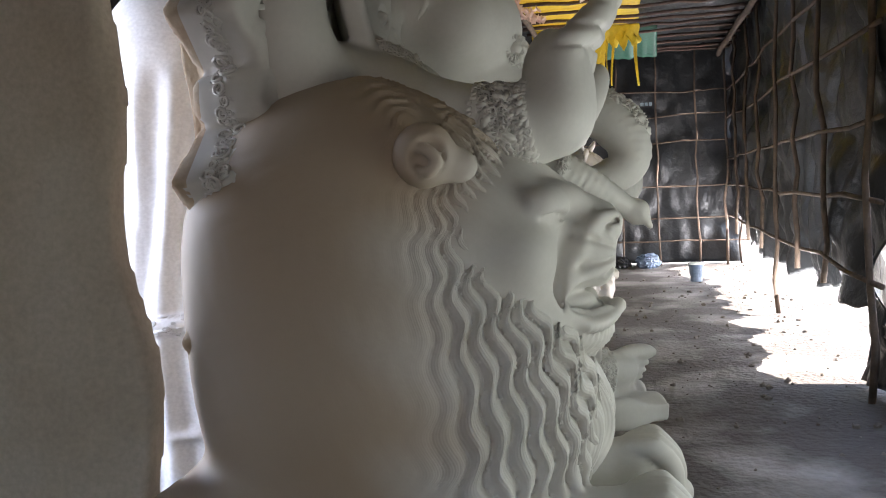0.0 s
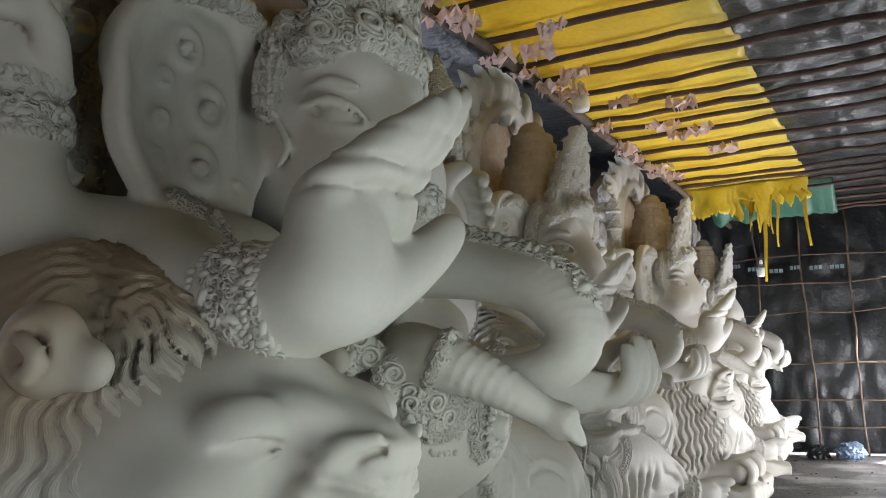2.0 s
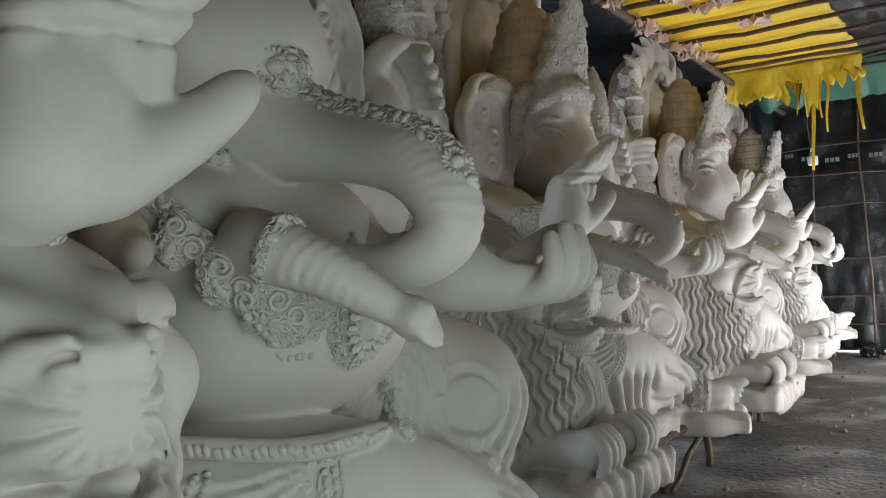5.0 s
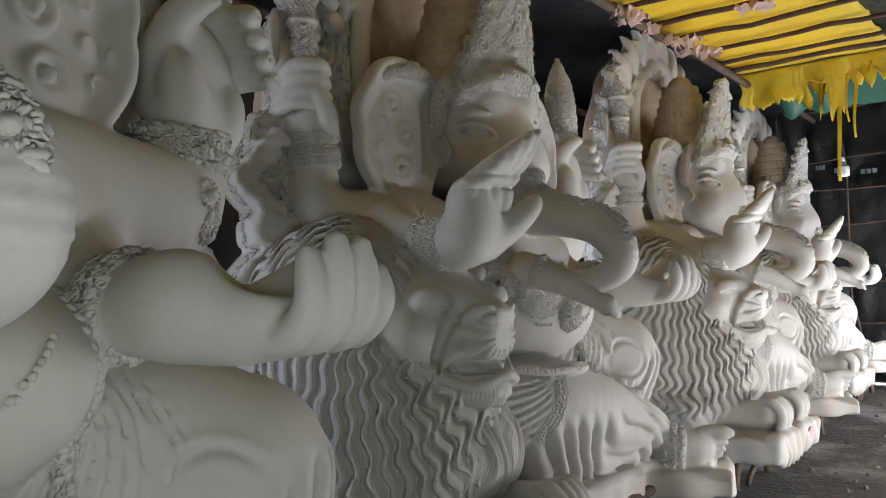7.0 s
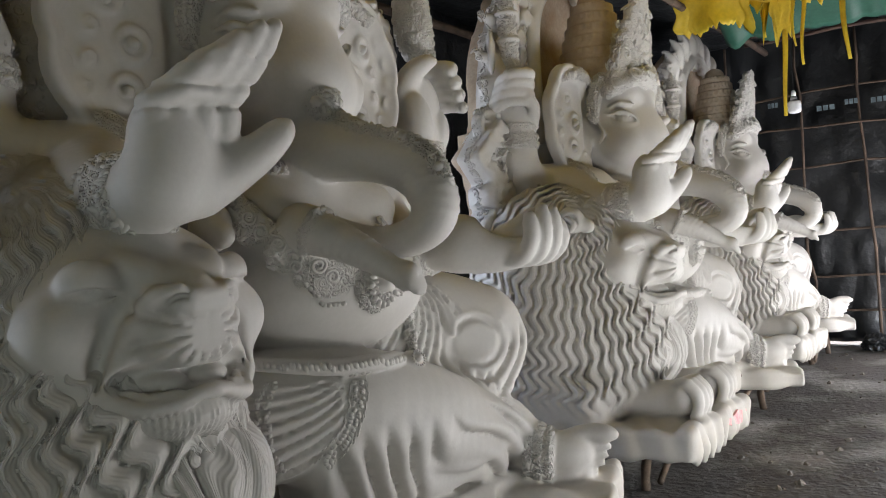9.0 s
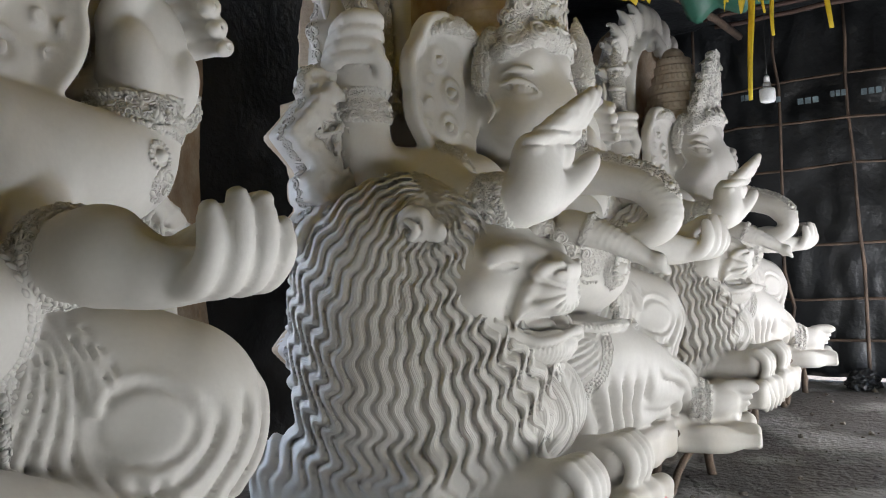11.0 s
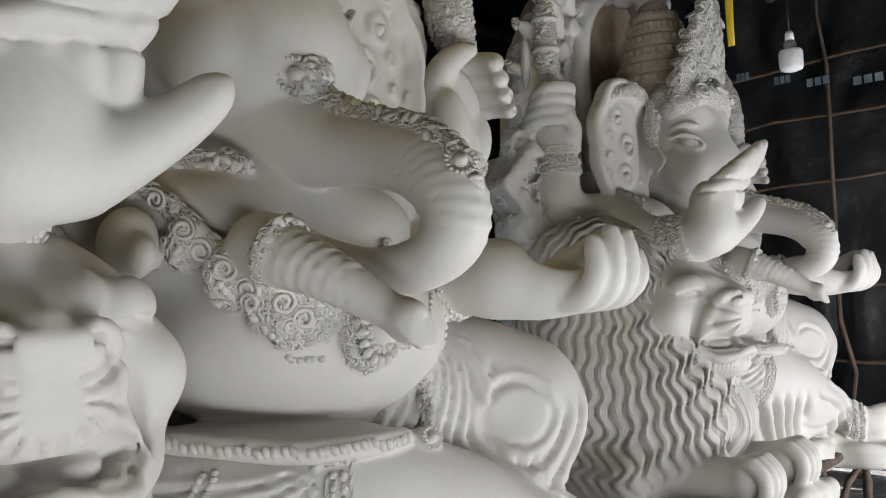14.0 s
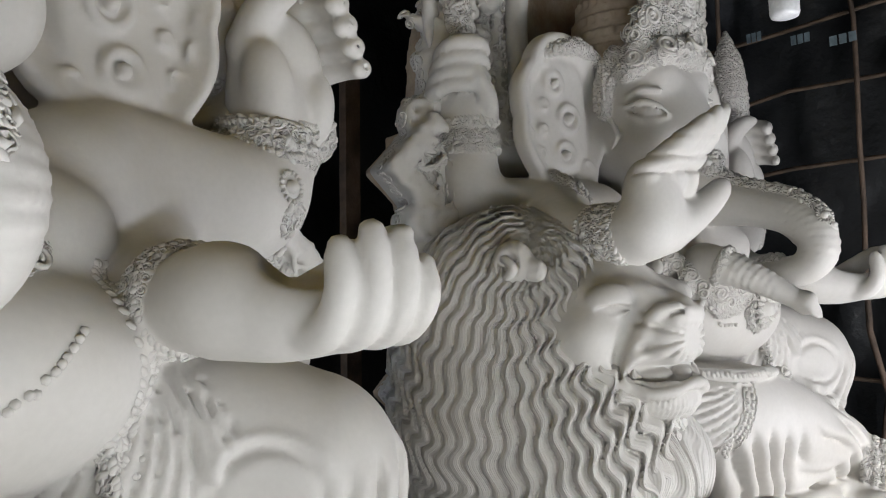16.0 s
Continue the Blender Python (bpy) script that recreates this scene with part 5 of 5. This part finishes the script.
def lid(name, x0, x1, y0, y1, nx, ny, seed):
    ob = sheet(name, lambda u, v: (x0 + (x1 - x0) * u, y0 + (y1 - y0) * v, ROOF + 0.06 + crease((x1 - x0) * u * 1.6, (y1 - y0) * v * 1.6, seed, 0.045)), nx, ny, BLACK)
    return tagged(ob, "roof of creased black plastic sheet over battens", "ceiling", kind="structure")


lid("ceiling_1", -3.6, -1.18, -3.7, 14.8, 30, 160, 12)
lid("ceiling_2", -0.10, 1.9, -3.7, 14.8, 44, 220, 13)
lid("ceiling_3", -1.34, 0.06, -3.7, 2.75, 14, 50, 14)
lid("ceiling_4", -1.34, 0.06, 11.45, 14.8, 20, 40, 15)

# translucent yellow sheet over the row, torn where it hangs down at its far end
yn, yl = YELLOW.node_tree.nodes, YELLOW.node_tree.links
_b, _t, _m = yn["Principled BSDF"], yn.new("ShaderNodeBsdfTranslucent"), yn.new("ShaderNodeMixShader")
_t.inputs["Color"].default_value = (0.85, 0.62, 0.04, 1)
_m.inputs["Fac"].default_value = 0.095
yl.new(_b.outputs[0], _m.inputs[1])
yl.new(_t.outputs[0], _m.inputs[2])
yl.new(_m.outputs[0], yn["Material Output"].inputs["Surface"])
BATTENS = [2.3]
_r = random.Random(4)
while BATTENS[-1] < 14.2:
    BATTENS.append(BATTENS[-1] + _r.uniform(0.33, 0.60))


def yellow_roof(u, v):
    x, y = -1.36 + 1.42 * u, 2.5 + 9.15 * v
    d = min(abs(y - b) for b in BATTENS)
    edge = 0.03 * noise.noise(Vector((y * 2, 0, 5))) * (1 if u > 0.9 or u < 0.1 else 0)
    return (x + edge, y, ROOF - 0.035 * smooth01(d / 0.2) + 0.015 * noise.noise(Vector((x * 3, y * 5, 1))))


tarp = tagged(empty("yellow_tarp"), "yellow tarpaulin spread under the roof, torn at its far end", "tarpaulin")
sheet("tarp_sheet", yellow_roof, 24, 240, YELLOW, 0.004, tarp)


def torn_end(u, v):
    x = -1.36 + 1.42 * u
    drop = 0.34 + 0.14 * noise.noise(Vector((x * 2.3, 0, 2)))
    if u > 0.42:
        drop = 0.20 + 0.30 * abs(noise.noise(Vector((x * 9, 0, 8)))) + (0.25 if 0.60 < u < 0.68 else 0)
    drop += 0.07 * noise.noise(Vector((x * 31, 0, 3)))
    return (x + 0.03 * math.sin(9 * v + x * 7) * v, 11.65 + 0.06 * math.sin(14 * x) * v + 0.05 * v, ROOF - 0.03 - drop * v)


sheet("torn_edge", torn_end, 110, 10, YELLOW, 0.004, tarp)
for k, (x, w, n) in enumerate(((-0.47, 0.030, 1.18), (-0.30, 0.022, 0.78), (-0.36, 0.018, 0.62), (0.02, 0.030, 0.80), (-0.62, 0.016, 0.5))):
    sheet("torn_strip", lambda u, v: (x + w * (u - 0.5) * 2 * (1 - 0.55 * v) + 0.02 * math.sin(4 * v + k), 11.70 + 0.03 * math.sin(6 * v), ROOF - 0.04 - n * v), 3, 14, YELLOW, 0.004, tarp)
tagged(sheet("green_tarp", lambda u, v: (-1.2 + 1.5 * u, 12.2 + 0.5 * v, ROOF + 0.02 - 0.35 * v - 0.1 * noise.noise(Vector((u * 9, 1, 0))) * v), 40, 8, GREEN), "scrap of dark green tarpaulin under the roof", "tarpaulin")

for k, y in enumerate(BATTENS):
    bm = bmesh.new()
    stick(bm, (-1.44, y + 0.02, ROOF - 0.05), (1.45, y - 0.02, ROOF - 0.05), 0.019 + 0.006 * _r.random(), crook=0.012, seed=k, steps=12, sides=6)
    tagged(part("roof_batten", bm, DARKWOOD, smooth=True), "thin dark brown batten across the roof", "batten", "roof battens")
for x, r in ((-1.28, 0.036), (1.30, 0.04), (-3.1, 0.04)):
    bm = bmesh.new()
    stick(bm, (x, -3.4, ROOF - 0.13), (x, 14.5, ROOF - 0.13), r, crook=0.02, seed=x, steps=24)
    tagged(part("roof_pole", bm, WOOD, smooth=True), "long brown bamboo pole under the roof", "pole", "roof poles")


def lattice(name, rows, cols, seed, label):
    root = tagged(empty(name), label, "lattice")
    for k, (a, b, r) in enumerate(rows + cols):
        bm = bmesh.new()
        stick(bm, a, b, r, r * 0.8, crook=0.032, seed=seed + k, steps=10)
        part("bamboo_rail" if k < len(rows) else "bamboo_post", bm, WOOD, root, smooth=True)


lattice("far_wall_lattice", [((-3.4, 14.50, z), (1.75, 14.48, z + dz), 0.015) for z, dz in ((0.36, 0.03), (0.80, -0.03), (1.27, 0.05), (1.99, 0.04), (2.45, 0.02), (2.86, -0.02))],
        [((x, 14.46, 0.0), (x + dx, 14.46, ROOF), 0.018) for x, dx in ((-2.6, 0.05), (-1.75, 0.02), (-0.93, -0.02), (-0.28, -0.05), (0.33, -0.03), (0.95, -0.02), (1.6, 0.0))], 40, "bamboo lattice tied against the black far wall")
lattice("right_wall_lattice", [((1.38, 5.4, z), (1.40, 14.4, z + dz), 0.018) for z, dz in ((0.75, 0.05), (1.25, 0.03), (1.75, -0.04), (2.3, 0.05), (2.8, 0.0))],
        [((1.37, y, 0.0 if y in (5.6, 9.2, 14.3) else 0.58), (1.37, y + dy, ROOF), 0.024) for y, dy in ((5.6, 0.05), (7.0, 0.1), (8.1, 0.2), (9.2, -0.1), (10.4, 0.15), (11.6, 0.0), (12.9, 0.1), (14.3, 0.0))], 70, "bamboo lattice tied against the hanging black sheets")


# ---- bulbs, paper, rubbish ----
def hanging_bulb(x, y, z, cord):
    root = tagged(empty("hanging_bulb", pose(x, y, z)), "white led bulb hanging from a black cord", "light bulb", "hanging bulbs")
    prof = ((0.0, -0.075), (0.030, -0.075), (0.056, -0.066), (0.062, -0.05), (0.062, 0.03), (0.056, 0.042), (0.034, 0.05))

    def turned(name, rows, mat):
        bm = bmesh.new()
        n = 20
        rings = [[bm.verts.new((r * math.cos(2 * math.pi * i / n), r * math.sin(2 * math.pi * i / n), h)) for i in range(n)] for r, h in rows if r > 0]
        for a, b in zip(rings, rings[1:]):
            for i in range(n):
                bm.faces.new((a[i], a[(i + 1) % n], b[(i + 1) % n], b[i]))
        bm.faces.new(rings[0][::-1])
        bm.faces.new(rings[-1])
        part(name, bm, mat, root, smooth=True)
    turned("globe", prof, WHITE)
    turned("collar", ((0.033, 0.05), (0.032, 0.085), (0.022, 0.095)), GREY)
    turned("socket", ((0.024, 0.095), (0.022, 0.135), (0.010, 0.15)), WHITE)
    bm = bmesh.new()
    stick(bm, (0, 0, 0.145), (0.01, 0.0, cord), 0.005, crook=0.006, seed=x, steps=8, sides=6)
    part("cord", bm, CABLE, root, smooth=True)


hanging_bulb(-0.70, 13.05, 2.55, 0.95)
hanging_bulb(-1.08, 6.90, 3.33, 0.16)


def paper_scrap(x, y, z, seed):
    rng = random.Random(seed)
    bm = bmesh.new()
    w, n = rng.uniform(0.07, 0.13), 6
    g = [[bm.verts.new((w * (a / n - 0.5) * 2 + 0.03 * noise.noise(Vector((a, b, seed * 3.7))), w * (b / n - 0.5) * 1.3 + 0.04 * noise.noise(Vector((a, b, seed * 5.1))), 0.11 * noise.noise(Vector((a * 0.9, b * 0.9, seed * 9.3))))) for b in range(n + 1)] for a in range(n + 1)]
    for a in range(n):
        for b in range(n):
            if not (a in (1, 4) and b in (0, 5, 2 + seed % 2)):
                bm.faces.new((g[a][b], g[a + 1][b], g[a + 1][b + 1], g[a][b + 1]))
    ob = part("crumpled_paper", bm, PAPER, smooth=False)
    ob.matrix_world = pose(x, y, z)
    tagged(ob, "crumpled pale pink paper tied under the roof", "paper", "paper bunches under the roof")


for k in range(26):
    t = _r.random()
    y = 4.6 + 5.6 * k / 26 + _r.uniform(-.1, .1)
    paper_scrap(-1.25 + 0.9 * t * t, y, ROOF - 0.16 - 0.06 * t, k)


def clods(n):
    bm = bmesh.new()
    rng = random.Random(8)
    for i in range(n):
        x, y, r = rng.uniform(-0.6, 1.7), rng.uniform(2.5, 14.2), 0.006 + 0.022 * rng.random() ** 3
        v0 = len(bm.verts)
        q = bmesh.ops.create_icosphere(bm, subdivisions=1, radius=r, matrix=pose(x, y, earth(x, y) + r * 0.3, 0, 0, rng.uniform(0, 180)))
        for v in q["verts"]:
            v.co += Vector((rng.uniform(-1, 1), rng.uniform(-1, 1), rng.uniform(-1, .3))) * r * 0.3
    return bm


tagged(part("clods", clods(420), STONE), "loose crumbs of earth and clay on the floor", "clods", kind="stuff")


def crumpled_bag(x, y, r, mat, label, seed):
    bm = bmesh.new()
    bmesh.ops.create_icosphere(bm, subdivisions=4, radius=r)
    for v in bm.verts:
        n = v.co.normalized()
        v.co *= 0.8 + 0.45 * abs(noise.noise(n * 2.3 + Vector((seed, 0, 0)))) + 0.22 * abs(noise.noise(n * 6 + Vector((0, seed, 0))))
        v.co.z = max(-0.42 * r, v.co.z * 0.75)
    ob = part("plastic_bag", bm, mat)
    ob.matrix_world = pose(x, y, 0.42 * r - 0.01)
    tagged(ob, label, "bag")


crumpled_bag(0.12, 14.15, 0.20, BLUE, "crumpled blue-grey plastic bag on the ground by the wall", 1)
crumpled_bag(-0.30, 14.2, 0.15, BLACK, "crumpled black plastic bag on the ground by the wall", 5)

bucket = tagged(empty("bucket", pose(0.74, 12.1, 0)), "small blue and white plastic bucket on the ground", "bucket")
bm = bmesh.new()
stick(bm, (0, 0, 0), (0, 0, 0.24), 0.075, 0.10, sides=20, steps=4)
part("tub", bm, BLUE, bucket, smooth=False)
bm = bmesh.new()
stick(bm, (0, 0, 0.235), (0, 0, 0.26), 0.108, 0.108, sides=20, steps=1)
part("rim", bm, WHITE, bucket)

# printed marks on the far sheet
for k, (x, z, w) in enumerate(((-1.50, 2.82, .10), (-1.22, 2.74, .12), (-0.98, 2.68, .16), (-0.66, 2.63, .20), (-0.40, 2.66, .14), (-0.12, 2.64, .18), (0.16, 2.63, .2))):
    for j in range(3):
        bm = bmesh.new()
        slab(bm, x - w / 2 + w * j / 3, x - w / 2 + w * (j + 0.75) / 3, 14.44, 14.446, z, z + 0.055)
        part("printed_mark", bm, PRINT, far)

# pale statue standing behind the row, and the raw back of a finished group beside it
def draped_figure():
    c = Clay((-0.40, -0.45, 0.0), (0.40, 0.45, 2.55), 0.016)
    c.tube([(0, 0, 0.05, 0.24), (0, 0, 0.45, 0.20), (0, 0, 0.85, 0.215), (0, 0, 1.12, 0.19), (0, 0, 1.40, 0.18), (0, 0, 1.65, 0.205), (0, 0, 1.95, 0.20), (0, 0, 2.12, 0.12)], 0.04)
    c.ball((0, 0, 2.22), (0.13, 0.11, 0.16), k=0.04)
    c.relief(lambda x, y, z: 0.014 * np.sin(13 * np.arctan2(y, x) + 3.0 * np.sin(2.2 * z)) * smooth01((1.9 - z) / 0.2) * smooth01(np.abs(z - 0.86) / 0.08), (-0.4, -0.45, 0.0), (0.4, 0.45, 2.0))
    c.ring((0, 0, 0.86), (0, 0, 1), 0.215, 0.035, rich=True)
    c.ring((0, 0, 0.42), (0, 0, 1), 0.20, 0.018)
    v, f = c.skin()
    return ornament(v, f, rich_mask(c, v, 0.003), 0.028, 0.014, 2)


pale = new("draped_statue", quad_mesh("draped_statue", *draped_figure(), PLASTER))
pale.matrix_world = pose(-1.98, 3.42, 0.0, 0, 0, -50) @ Matrix.Diagonal((1.5, 1.5, 1.08, 1))
tagged(pale, "white plaster statue in a draped skirt with a beaded belt", "statue")


def plank(x, y, z, w):
    bm = bmesh.new()
    slab(bm, -0.02, 0.02, -w / 2, w / 2, 0, z)
    for v in bm.verts:
        v.co.y += 0.012 * math.sin(5 * v.co.z)
    ob = part("wooden_plank", bm, WOOD)
    ob.matrix_world = pose(x, y, 0, 0, 3, 12)
    tagged(ob, "dark brown upright plank leaning behind the statues", "plank")


plank(-2.35, 11.86, 2.5, 0.10)


def raw_board():
    c = Clay((-1.0, -0.16, 0.0), (0.62, 0.16, 3.05), 0.02)

    def body(x, y, z):
        edge = 0.46 + 0.25 * (z - 1.45) * 0 + 0.03 * np.sin(3.1 * z) + 0.03 * np.sin(7.3 * z + 1) - 0.05 * smooth01((z - 1.5) / 0.5) * smooth01((2.4 - z) / 0.5)
        return np.maximum(np.maximum(np.abs(y + 0.02 * np.sin(4 * x + 2 * z)) - 0.05, (x - edge) * 0.8), np.maximum(0.05 - z, z - 2.95))
    c.put(body, (-0.95, -0.1, 0.05), (0.6, 0.1, 2.95), 0.03)
    c.ball((0.20, -0.06, 1.50), (0.022, 0.05, 0.016), (0, 20, 0), k=0.01, cut=True)
    c.ball((0.22, -0.06, 1.20), (0.03, 0.03, 0.008), k=0.006, cut=True)
    c.ball((0.44, -0.05, 1.85), (0.03, 0.04, 0.16), (0, 8, 0), k=0.02, cut=True)
    return c.skin()


board = new("raw_back", quad_mesh("raw_back", *raw_board(), RAWBACK))
board.matrix_world = pose(-1.83, 2.06, 0.0, 0, 0, 4)
tagged(board, "raw beige clay back of a statue with holes and cracks", "statue back")
post = new("raw_back", board.data.copy())
post.data.materials[0] = RAW
post.matrix_world = pose(-2.75, 8.80, 0.0, 0, 0, 78) @ Matrix.Diagonal((0.30, 1.3, 0.95, 1))
tagged(post, "narrow dark brown clay slab standing behind the statues", "statue back")


# ---- pink chalk rubbed on one slab's edge ----
bm = bmesh.new()
ring = [bm.verts.new((0.775, -0.72 + 0.17 * (1 + 0.25 * math.sin(3 * a)) * math.cos(a), 0.335 + 0.035 * (1 + 0.3 * math.sin(5 * a + 1)) * math.sin(a))) for a in [2 * math.pi * i / 18 for i in range(18)]]
face = bm.faces.new(ring)
for v in bmesh.ops.extrude_face_region(bm, geom=[face])["geom"]:
    if isinstance(v, bmesh.types.BMVert):
        v.co.x += 0.012
chalk = part("chalk_mark", bm, PINK)
chalk.matrix_world = Matrix.LocRotScale((-1.09, 9.80, -0.02), Euler((0, 0, 0)), (1.015, 1.015, 1.015))
tagged(chalk, "smear of pink chalk on the edge of a clay slab", "chalk mark")
